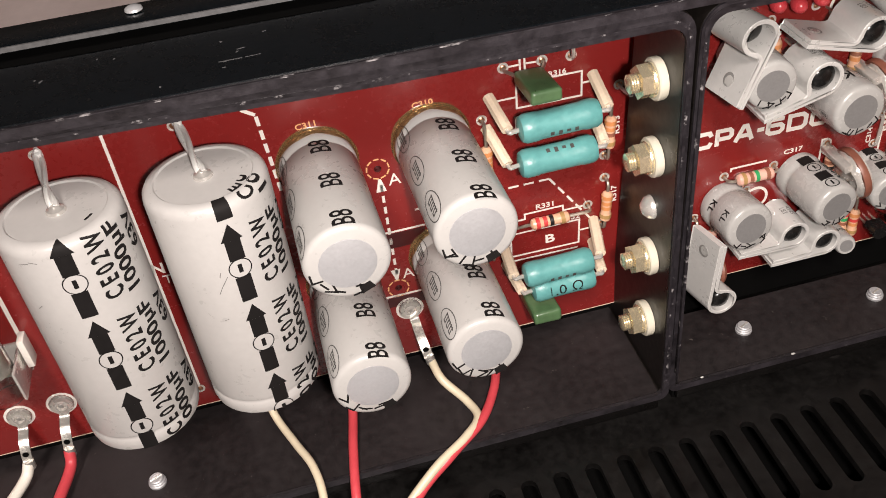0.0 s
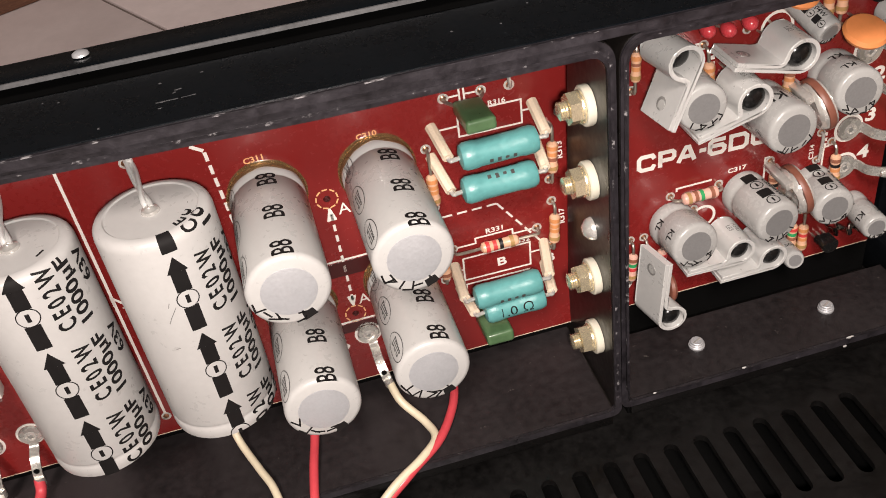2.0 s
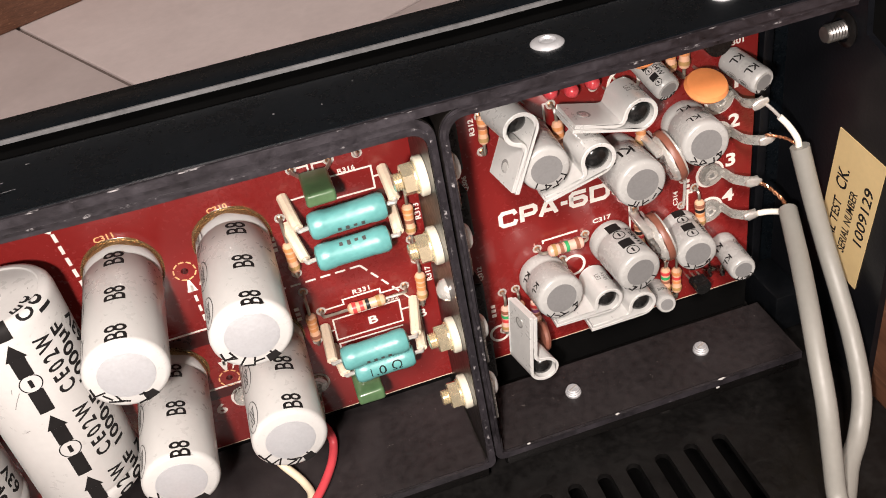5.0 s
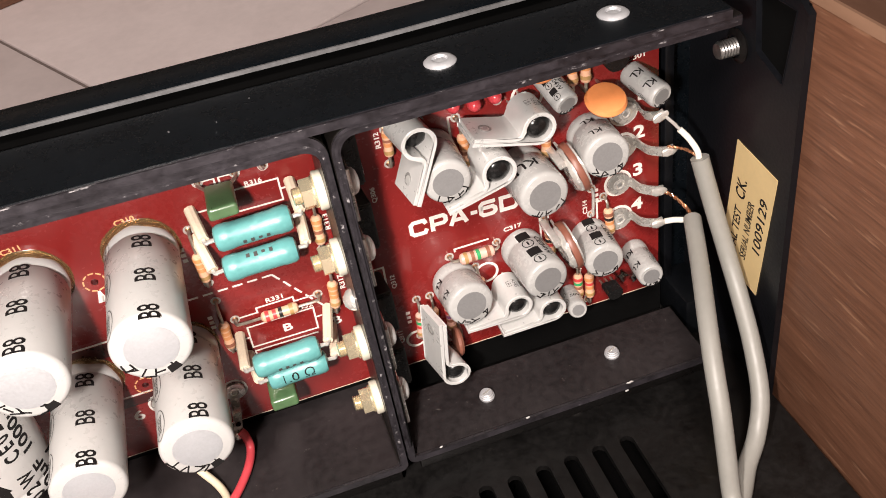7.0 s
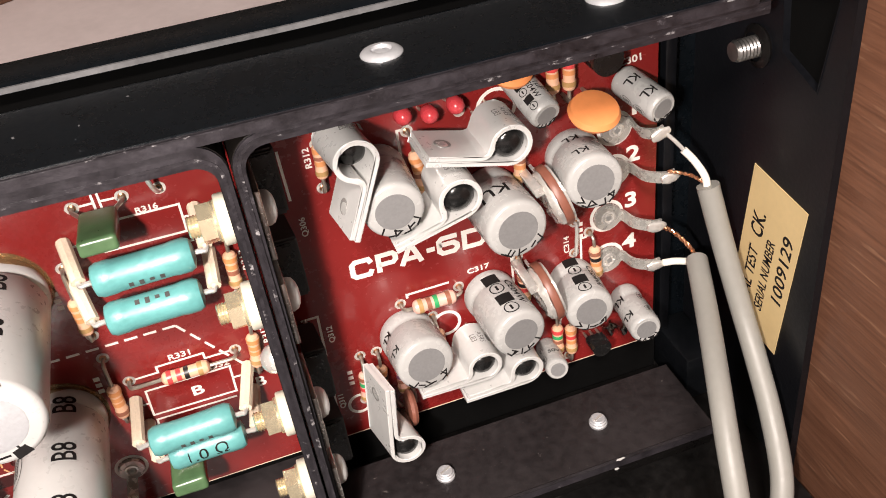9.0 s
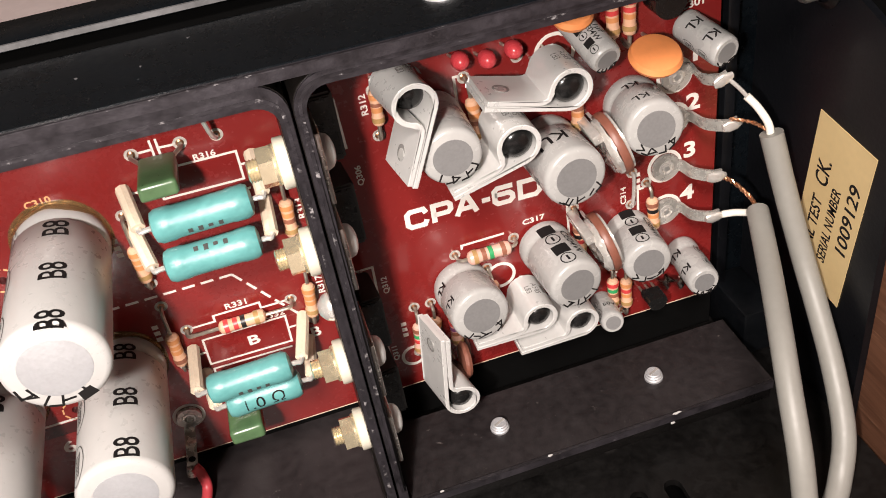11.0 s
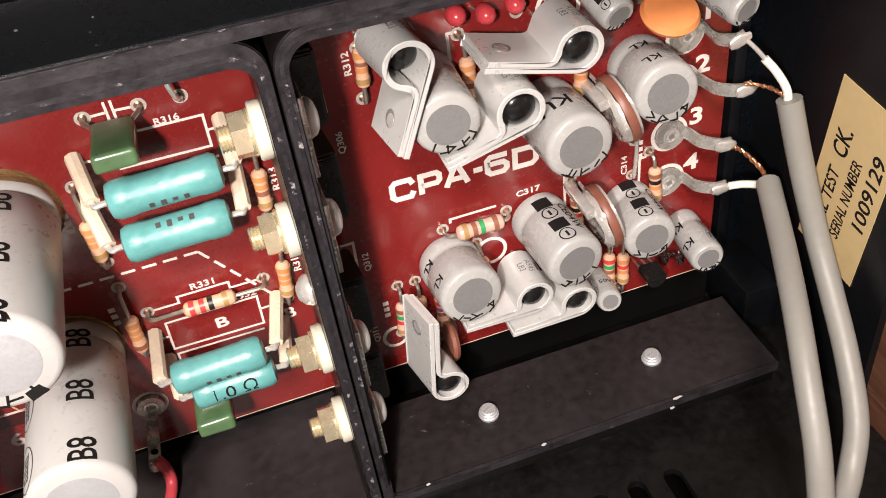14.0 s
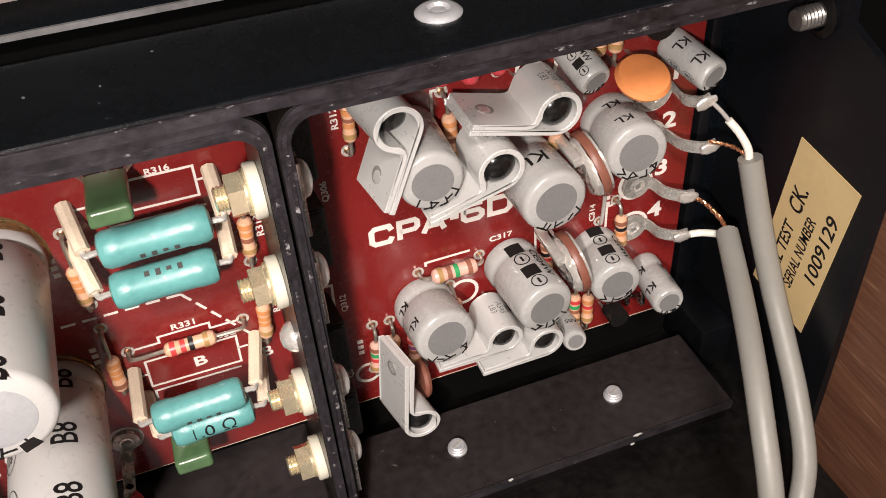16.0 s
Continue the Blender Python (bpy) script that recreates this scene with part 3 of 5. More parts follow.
part("panel", box(62.8, -260, -22, 82, 40, 102.2, 0.3), M["wood"], cab)
# The highlight on the arris is painted as a paler strip.
part("highlight_arris", extrude_y([(62.75, 102.2), (63.9, 103.3), (64.5, 103.3), (64.5, 102.2)], -260, 40), M["wood_edge"], cab, "veneer arris with its highlight painted pale")
part("edge_strip", box(64.5, -260, 102.2, 82, 40, 103.3, 0.1), M["wood_top"], cab, "dark veneered top edge")


def tower(z):
    """Bolt with nut, washers and the round head on the far side of the double wall."""
    e = empty("bolt_assembly", at(-14.4, -15.6, z, 0, -90, 0), "yellow plated bolt and hex nut with ivory nylon washer", "bolt", "bolts in the bracket wall")
    part("washer", lathe([(1.7, 0), (3.2, 0), (3.3, 0.2), (3.3, 1.2), (3.1, 1.4), (1.7, 1.4)], 32, True), M["nylon"], e, "ivory nylon washer")
    part("washer", lathe([(1.6, 1.4), (2.6, 1.4), (2.7, 1.6), (2.6, 1.9), (1.6, 1.9)], 28, True), M["brass"], e, "thin plated washer")
    nut = plate([(2.65 * math.cos(radians(60 * k + 12)), 2.65 * math.sin(radians(60 * k + 12))) for k in range(6)], [ring_points(0, 0, 1.5, 16)], 1.9, 3.7)
    bmesh.ops.bevel(nut, geom=[x for x in nut.edges if x.is_manifold and x.calc_face_angle(0) > 0.5], offset=0.18, segments=1, affect="EDGES")
    part("nut", nut, M["brass"], e, "yellow zinc-plated hex nut")
    part("thread", lathe([(1.3, 1.5)] + [(1.5 if k % 2 else 1.3, 3.2 + 0.2 * k) for k in range(10)] + [(1.1, 5.2), (0, 5.2)], 20), M["brass"], e)
    part("bolt_head", lathe([(2.35, -4.05), (2.35, -4.5), (2.1, -5.1), (1.5, -5.5), (0.7, -5.7), (0, -5.72)], 28), M["clip"], e, "round bright bolt head")
    return e


for z in (86.4, 72.6, 52.4, 37.9):
    tower(z)
dome = empty("dome_screw", at(-14.4, -14.8, 62.1, 0, -90, 0), "small bright domed screw in the bracket wall", "screw")
part("head", lathe([(0, 1.9), (0.9, 1.75), (1.8, 1.0), (2.1, 0.3), (2.1, 0)], 24), M["tin"], dome)
def power_transistor(z):
    """A flat-tab transistor bolted to the far face of the bracket wall, its leads turned to the board."""
    p = empty("power_transistor", at(-11.05, -15.6, z), "black power transistor with metal tab bolted to the bracket wall", "transistor", "transistors on the bracket wall")
    part("tab", box(0, -4.4, -5.0, 0.75, 6.0, 5.0, 0.15), M["tin"], p, "bare metal mounting tab")
    b = bmesh.new()
    bmesh.ops.create_cube(b, size=1)
    for v in b.verts:
        taper = 0.0 if v.co.y < 0 else 0.5
        v.co = Vector((0.75 + (v.co.x + 0.5) * (3.3 - taper), 5.2 + (v.co.y + 0.5) * 7.6, v.co.z * (10.0 - taper)))
    bmesh.ops.bevel(b, geom=list(b.edges), offset=0.35, segments=2, affect="EDGES")
    part("body", b, M["moulding"], p, "dark grey moulded body")
    part("end_face", box(0.9, 5.0, -4.4, 3.6, 5.25, 4.4), M["plastic"], p)
    for k in (-1, 0, 1):
        part("lead", tube([(2.0, 12.7, 2.5 * k), (2.4, 14.2, 2.5 * k), (2.6, 15.7, 2.5 * k)], 0.4, 8, 4), M["tin"], p)
    return p


for z in (86.4, 72.6, 52.4, 37.9):
    power_transistor(z)

# paper label on the side wall, written from bottom to top
label = empty("paper_label", Matrix(((0, 0, -1, 61.25 * S), (-0.115, 0.9934, 0, -18.8 * S), (0.9934, 0.115, 0, 54.9 * S), (0, 0, 0, 1))), "yellowed paper test label with black print stuck on the side wall", "label")
part("paper", box(-14.8, -6.5, 0, 14.8, 6.5, 0.12), M["paper"], label)
for body, h, wide, x, y, turn in (("AL TEST", 2.3, 9.6, -4.0, 3.1, 0), ("CK.", 3.1, 4.8, 5.6, 3.2, 0), ("SERIAL NUMBER", 2.0, 14.6, -2.4, -0.5, 0), ("1009129", 2.5, 13.0, 1.6, -4.1, 1)):
    part("print", lift(move(letters(body, h, width=wide, bold=0.012), x, y, turn), 0.03), M["ink"], label, m=at(0, 0, 0.12))

# ---- the circuit board ----
board = empty("circuit_board", board_at(0, 0), "red lacquered circuit board with white printed outlines", "circuit board")
part("laminate", box(-200, 28.0, -1.6, 52.6, 98.6, 0.0), M["board"], board)
part("cut_edge", box(-200, 27.7, -1.5, 52.5, 28.0, -0.1), M["fibre"], board, "pale sheared lower edge")
PADS = [(-14.3, 77.2), (-22.6, 84.4), (-38.2, 76.1), (-16.7, 59.0), (-34.0, 84.7), (-27.5, 84.6), (-38.3, 63.9), (-16.8, 63.8), (-38.3, 59.4), (-38.5, 47.2), (-36.2, 53.8), (-19.9, 53.8), (-17.4, 48.8), (-85.6, 86.8), (-106.0, 86.7), (-0.6, 84.7), (-1.0, 77.6), (12.4, 83.0), (13.2, 74.3), (6.9, 52.8), (16.9, 52.8), (-1.3, 44.8), (1.5, 44.7), (11.8, 48.4), (27.5, 55.1), (40.3, 55.9), (35.5, 30.0), (37.8, 58.6), (37.5, 52.5), (-96.1, 32.3), (20.5, 84.0), (-2.0, 35.0)]


def pad(u, v, r=0.95):
    e = part("solder_pad", lift(plate(ring_points(0, 0, r, 20), [ring_points(0, 0, r * 0.58, 16)], 0, 0.02), 0.0), M["silk"], board, m=at(u, v, 0.03))
    part("pad_hole", lathe([(0, 0.25), (r * 0.3, 0.2), (r * 0.56, 0.03), (r * 0.56, 0)], 14), M["copper"], e, m=at(0, 0, -0.02))


for u, v in PADS:
    pad(u, v)


def dash_line(a, b, width, on, off):
    """Printed dashes, each a piece of its own."""
    A, B = Vector((*a, 0)), Vector((*b, 0))
    turn = math.degrees(math.atan2(B.y - A.y, B.x - A.x))
    me, k = None, 0.0
    while k < (B - A).length - on * 0.5:
        q = A + (B - A).normalized() * (k + on / 2)
        if me is None:
            ob = part("printed_dash", lift(rect(0, 0, on, width), 0.03), M["silk"], board, m=at(q.x, q.y, 0.02, 0, 0, turn))
            me = ob.data
        else:
            ob = new("printed_dash", me)
            ob.parent, ob.matrix_basis = board, at(q.x, q.y, 0.02, 0, 0, turn)
        k += on + off


def silk(bm, u=0.0, v=0.0, turn=0.0, mat="silk", name="printed_mark"):
    return part(name, lift(move(bm, u, v, turn), 0.03), M[mat], board, m=at(0, 0, 0.02))


LW = 0.336
silk(outline([(-32.0, 81.4), (-20.8, 81.2), (-20.9, 76.7), (-32.1, 76.9)], LW))
silk(outline([(-20.8, 79.0), (-18.6, 79.0)], LW, False))
silk(outline([(-35.9, 79.0), (-32.0, 79.0)], LW, False))
silk(outline([(-32.5, 75.2), (-20.5, 75.0)], LW, False))
silk(outline([(-32.4, 75.2), (-32.4, 73.0), (-34.5, 73.0)], LW, False))
silk(outline([(-33.0, 84.7), (-31.3, 84.7)], LW, False)), silk(outline([(-31.2, 86.0), (-31.2, 83.4)], LW, False))
silk(outline([(-30.4, 86.0), (-30.4, 83.4)], LW, False)), silk(outline([(-30.3, 84.7), (-28.4, 84.6)], LW, False))
dash_line((-27.0, 61.4), (-53.0, 61.4), 0.4, 1.9, 0.9), dash_line((-27.0, 61.4), (-18.0, 48.6), 0.4, 1.9, 0.9)
silk(outline([(-34.6, 50.9), (-21.5, 50.9), (-21.7, 45.6), (-34.8, 45.8)], LW)), silk(outline([(-21.6, 48.4), (-19.6, 48.4)], LW, False)), silk(outline([(-36.0, 48.4), (-34.7, 48.4)], LW, False))
silk(outline([(-34.7, 43.2), (-34.6, 44.7), (-22.0, 44.5)], LW, False))
silk(outline([(-35.2, 53.8), (-31.8, 53.8), (-31.8, 54.9), (-24.6, 54.9), (-24.6, 53.8), (-20.9, 53.8)], LW, False))
dash_line((-73.4, 85.4), (-72.4, 70.0), 0.6, 1.7, 0.8), silk(outline([(-75.2, 86.9), (-73.6, 85.8)], 0.6, False))
silk(outline([(-96.1, 33.0), (-96.1, 88.0)], 0.5, False)), silk(outline([(-120.6, 48.0), (-120.6, 88.0)], 0.7, False))
dash_line((-56.3, 68.0), (-56.3, 47.0), 0.5, 1.4, 0.9)
for v in (71.2, 44.9):
    for k in range(9):
        a = 40 * k
        silk(outline([(1.9 * math.cos(radians(a)), 1.9 * math.sin(radians(a))), (1.9 * math.cos(radians(a + 24)), 1.9 * math.sin(radians(a + 24)))], 0.26, False), -56.4, v, 0, "orange_silk")
    part("solder_dot", lathe([(0, 0.4), (0.4, 0.3), (0.65, 0.0)], 16), M["track"], board, m=at(-56.4, v, 0))
silk(flat([(-57.3, 66.6), (-55.5, 66.6), (-56.2, 69.2), (-56.6, 69.2)])), silk(flat([(-57.3, 49.3), (-55.5, 49.3), (-56.2, 46.9), (-56.6, 46.9)]))
silk(letters("A", 2.2), -53.9, 68.6), silk(letters("A", 2.2), -54.2, 48.0)
for body, h, sq, u, v, turn, mat in [("2", 3.0, 1.25, 48.4, 68.6, 0, "silk"), ("3", 3.0, 1.25, 48.0, 59.9, 0, "silk"), ("4", 3.0, 1.25, 47.7, 51.5, 0, "silk"), ("1", 3.0, 1.25, 48.6, 77.0, 0, "silk"),
                                  ("C301", 1.2, 1.2, 47.8, 84.9, 4, "silk"), ("C317", 1.05, 1.25, 20.6, 55.2, 2, "silk"), ("R312", 1.0, 1.2, -2.3, 82.9, 90, "silk"), ("B", 1.9, 1.35, -27.2, 48.1, 0, "silk"), ("B", 2.0, 1.1, -17.6, 46.0, 0, "silk"),
                                  ("R331", 1.1, 1.2, -28.0, 55.9, 0, "silk"), ("R332", 1.1, 1.2, -23.2, 51.8, 0, "silk"), ("R316", 0.95, 1.2, -25.0, 81.9, 0, "silk"), ("C310", 1.1, 1.1, -47.6, 81.5, 3, "orange_silk"), ("C311", 1.1, 1.1, -66.4, 82.1, 3, "orange_silk"), ("N", 2.2, 1.0, -95.4, 61.4, 0, "silk"), ("6", 2.6, 1.3, -60.0, 37.9, 0, "silk"),
                                  ("R313", 1.15, 1.15, -14.6, 69.4, 90, "silk"), ("R317", 1.1, 1.15, -14.9, 55.0, 90, "silk"), ("C314", 1.0, 1.15, 36.2, 54.6, 90, "silk"), ("R", 1.2, 1.1, 4.5, 84.0, 0, "silk"), ("Q306", 1.15, 1.15, -5.0, 72.0, 90, "silk"), ("Q312", 1.15, 1.15, -5.0, 51.0, 90, "silk"), ("Q311", 1.15, 1.15, -5.9, 36.2, 90, "silk")]:
    silk(letters(body, h, sq, bold=0.032 if h > 2.9 else 0.024), u, v, turn, mat)
# the board's title, in wide square letters: corner points on a grid 4 wide and 4 high
GLYPHS = {"C": (3.8, [[(4, 3.2), (3.6, 4), (0.7, 4), (0, 3.3), (0, 0.7), (0.7, 0), (3.6, 0), (4, 0.8)]]), "P": (3.6, [[(0, 0), (0, 4), (3.4, 4), (4, 3.4), (4, 2.2), (3.4, 1.6), (0.4, 1.6)]]),
          "A": (3.9, [[(0, 0), (1.7, 4), (2.5, 4), (4, 0)], [(1.35, 1.2), (2.75, 1.2)]]), "-": (1.7, [[(0, 1.9), (4, 1.9)]]), "6": (3.8, [[(3.8, 4), (0.7, 4), (0, 3.3), (0, 0.7), (0.7, 0), (3.3, 0), (4, 0.7), (4, 1.6), (3.3, 2.3), (0.4, 2.3)]]),
          "D": (4.1, [[(0, 0), (0, 4), (3.2, 4), (4, 3.2), (4, 0.8), (3.2, 0)]]), "0": (3.8, [[(0.7, 0), (0, 0.7), (0, 3.3), (0.7, 4), (3.3, 4), (4, 3.3), (4, 0.7), (3.3, 0)]])}
pen, stroke, high = 0.1, 0.86, 3.7
for ch in "CPA-6D0":
    wide, lines = GLYPHS[ch]
    glyph = bmesh.new()
    for way in lines:
        join(glyph, outline([(stroke / 2 + x / 4 * (wide - stroke), (y / 4 - 0.5) * (high - stroke)) for x, y in way], stroke, ch in "D0"))
    silk(glyph, pen, 61.8 - 0.017 * pen, -1.0, name="printed_letter")
    pen += wide + (0.15 if ch in "P-" else 0.42)
silk(letters("T", 1.7), -94.4, 58.9)
for u, v, n in ((-40.6, 70.0, 3), (-40.4, 53.5, 3), (-3.6, 39.5, 3), (38.8, 55.5, 3), (14.2, 79.0, 3)):
    for k in range(n):
        silk(rect(u, v + 1.2 * k, 0.9, 0.75))
for cu, cv, r in ((26.2, 83.0, 3.2), (-3.0, 34.5, 2.2), (14.0, 46.0, 2.6)):
    silk(plate(ring_points(0, 0, r, 26), [ring_points(0, 0, r - 0.55, 24)], 0, 0.01), cu, cv)
part("copper_track", box(-72, 54.2, 0.0, -50, 57.4, 0.05), M["track"], board)
silk(outline([(-72, 57.8), (-50, 57.8)], 0.4, False))
part("copper_track", box(-72, 40.6, 0.0, -50, 42.8, 0.05), M["track"], board)
silk(outline([(-62, 43.2), (-50, 43.2)], 0.4, False))
for pts in ([(-9.0, 55.2), (-6.4, 55.2), (-6.6, 47.0), (-7.4, 47.0)], [(-8.6, 40.2), (-6.9, 40.2), (-7.1, 33.0)], [(-6.2, 85.0), (-6.0, 77.0)], [(12.0, 83.4), (11.0, 83.4), (11.0, 76)], [(27.3, 56), (26.4, 56), (26.4, 50)], [(39.8, 55), (38.8, 55), (38.8, 49)], [(8.2, 53.6), (8.2, 54.2), (15.3, 54.2)], [(34.6, 39), (34.3, 39), (34.3, 31.0)]):
    silk(outline(pts, 0.4, False))


# ---- electrolytic capacitors ----
def can_profile(r, h, crimp=True):
    p = [(0, 0.15), (r * 0.9, 0.15), (r * 0.97, 0.35), (r, 0.9)]
    if crimp:
        p += [(r, 2.3), (r * 0.95, 2.75), (r * 0.915, 3.2), (r * 0.94, 3.65), (r, 4.3)]
    p += [(r, h - 1.0), (r * 0.985, h - 0.55), (r * 0.94, h - 0.2), (r * 0.86, h), (0, h)]
    return p


def axis_pose(base, tip, spin=0.0):
    """A pose at base (board millimetres u, v, w) whose z points to tip."""
    b, t = Vector(base), Vector(tip)
    z = (t - b).normalized()
    y = (Vector((0, 1, 0)) - z * z.y).normalized()
    turn = Matrix((y.cross(z), y, z)).transposed().to_4x4()
    return board_at(0, 0) @ Matrix.Translation(b * S) @ turn @ pose(0, 0, 0, 0, 0, spin), (t - b).length


def logo(w, h):
    """An oval mark with a second oval and a row of leaning strokes in it, as plain shapes."""
    def oval(f):
        return [(f * w / 2 * math.cos(radians(a)), f * h / 2 * math.sin(radians(a))) for a in range(0, 360, 15)]

    bm = outline(oval(1.0), 0.05 * w)
    join(bm, outline([(-w * 0.20, -h * 0.30), (-w * 0.12, h * 0.30)], 0.06 * w, False))
    for k in range(6):
        y = h * (-0.27 + 0.1 * k)
        join(bm, outline([(-w * 0.18, y), (w * 0.16, y + h * 0.045)], 0.085 * w, False))
        if k % 2:
            join(bm, outline([(w * 0.16, y + h * 0.045), (w * 0.16, y - h * 0.05)], 0.07 * w, False))
    return bm


def end_marks(cap, r, h, disc, rng, start=200):
    """Small print round the rim of the end."""
    bm = bmesh.new()
    for k in range(6):
        a = start + k * 18 + rng.uniform(-7, 7)
        s = min((r * 0.9 - disc) * 0.5, 0.75)
        shape = rng.choice(([(-s, -s), (s, -s), (s, s)], [(-s, s), (s, 0.2 * s), (-s, -s)], [(0, -s), (0, s)], [(-s, 0), (s, 0)]))
        g = outline(shape, 0.3 if r > 5 else 0.24, False)
        bmesh.ops.transform(g, matrix=Matrix.Rotation(radians(a), 4, "Z") @ Matrix.Translation(((disc + r * 0.9) / 2, 0, 0)) @ Matrix.Rotation(radians(rng.uniform(-20, 20) + 90), 4, "Z"), verts=g.verts)
        join(bm, g)
    part("print", lift(bm, 0.03), M["ink"], cap, m=at(0, 0, h))


def power_can(u, v, h, facing=92, seed=0, lean=(0.0, 0.0), first=2.4):
    """Grey-sleeved can standing out of the board."""
    rng = random.Random(seed)
    m, _ = axis_pose((u, v, 0), (u + lean[0], v + lean[1], h))
    cap = empty("electrolytic_capacitor", m, "pale grey sleeved electrolytic capacitor with black B8 prints", "capacitor", "medium capacitors")
    r = 6.3
    part("sleeve", lathe(can_profile(r, h), 56), M["sleeve"], cap)
    part("end_disc", lathe([(0, h + 0.06), (4.0, h + 0.06), (4.15, h + 0.02), (4.15, h - 0.1)], 40), M["alu"], cap, "bare brushed aluminium end")
    for z in (h - first, h - first - 9.8, h - first - 19.6):
        g = move(letters("B8", 3.3, width=3.5, bold=0.012), 0, 0, -90)
        bmesh.ops.translate(g, vec=(0, z, 0), verts=g.verts)
        part("print", wrap(g, r, facing), M["ink"], cap)
    for z in (h - 3.8, h - 13.6, h - 23.2):
        g = logo(3.2, 6.8)
        bmesh.ops.translate(g, vec=(0, z, 0), verts=g.verts)
        part("logo", wrap(g, r, facing + 71), M["soft_ink"], cap)
    end_marks(cap, r, h, 4.15, rng)
    g = flat([(4.5, -0.9), (5.9, -1.1), (5.9, 1.1), (4.5, 0.9)])
    part("print", lift(move(g, 0, 0, -68), 0.03), M["ink"], cap, m=at(0, 0, h - 0.02))
    # glue at the foot
    gl = empty("glue_bead", board_at(u, v), "amber glue bead round the foot of a capacitor", "glue", "glue beads")
    fillet = lathe([(6.2, 1.8), (6.33, 1.5), (6.38, 0.9), (6.45, 0.4), (6.6, 0.1), (6.75, 0.02), (6.75, 0.0), (6.2, 0.0)], 56, True)
    for x in fillet.verts:
        if x.co.z > 0.01:
            n = noise.noise(Vector((x.co.x * 0.25 + u, x.co.y * 0.25, v)))
            x.co.z *= 0.75 + 1.1 * max(n, -0.5)
            out = Vector((x.co.x, x.co.y, 0)).normalized()
            x.co += out * (0.4 * n if x.co.xy.length > 6.55 else 0.0)
    part("bead", fillet, M["glue"], gl)
    return cap


power_can(-65.8, 74.8, 27.4, 84, 1, (0.6, 0.4))
power_can(-46.9, 74.6, 27.0, 75, 2, (0.4, 0.4), 1.0)
power_can(-65.9, 49.4, 26.9, 74, 3, (0.5, 0.5), 1.3)
power_can(-47.0, 50.6, 26.5, 70, 4, (0.2, 0.4), 2.6)


def twisted(points, r, off, turns):
    """Two wires wound round each other along a line."""
    path = smooth_path(points, 8)
    bm = bmesh.new()
    for k in (0, 1):
        way = []
        for i, q in enumerate(path):
            d = (path[min(i + 1, len(path) - 1)] - path[max(i - 1, 0)]).normalized()
            side = d.orthogonal().normalized()
            a = math.pi * k + 2 * math.pi * turns * i / len(path)
            way.append(q + off * (math.cos(a) * side + math.sin(a) * d.cross(side)))
        join(bm, tube(way, r, 8, 1, soft=False))
    return bm


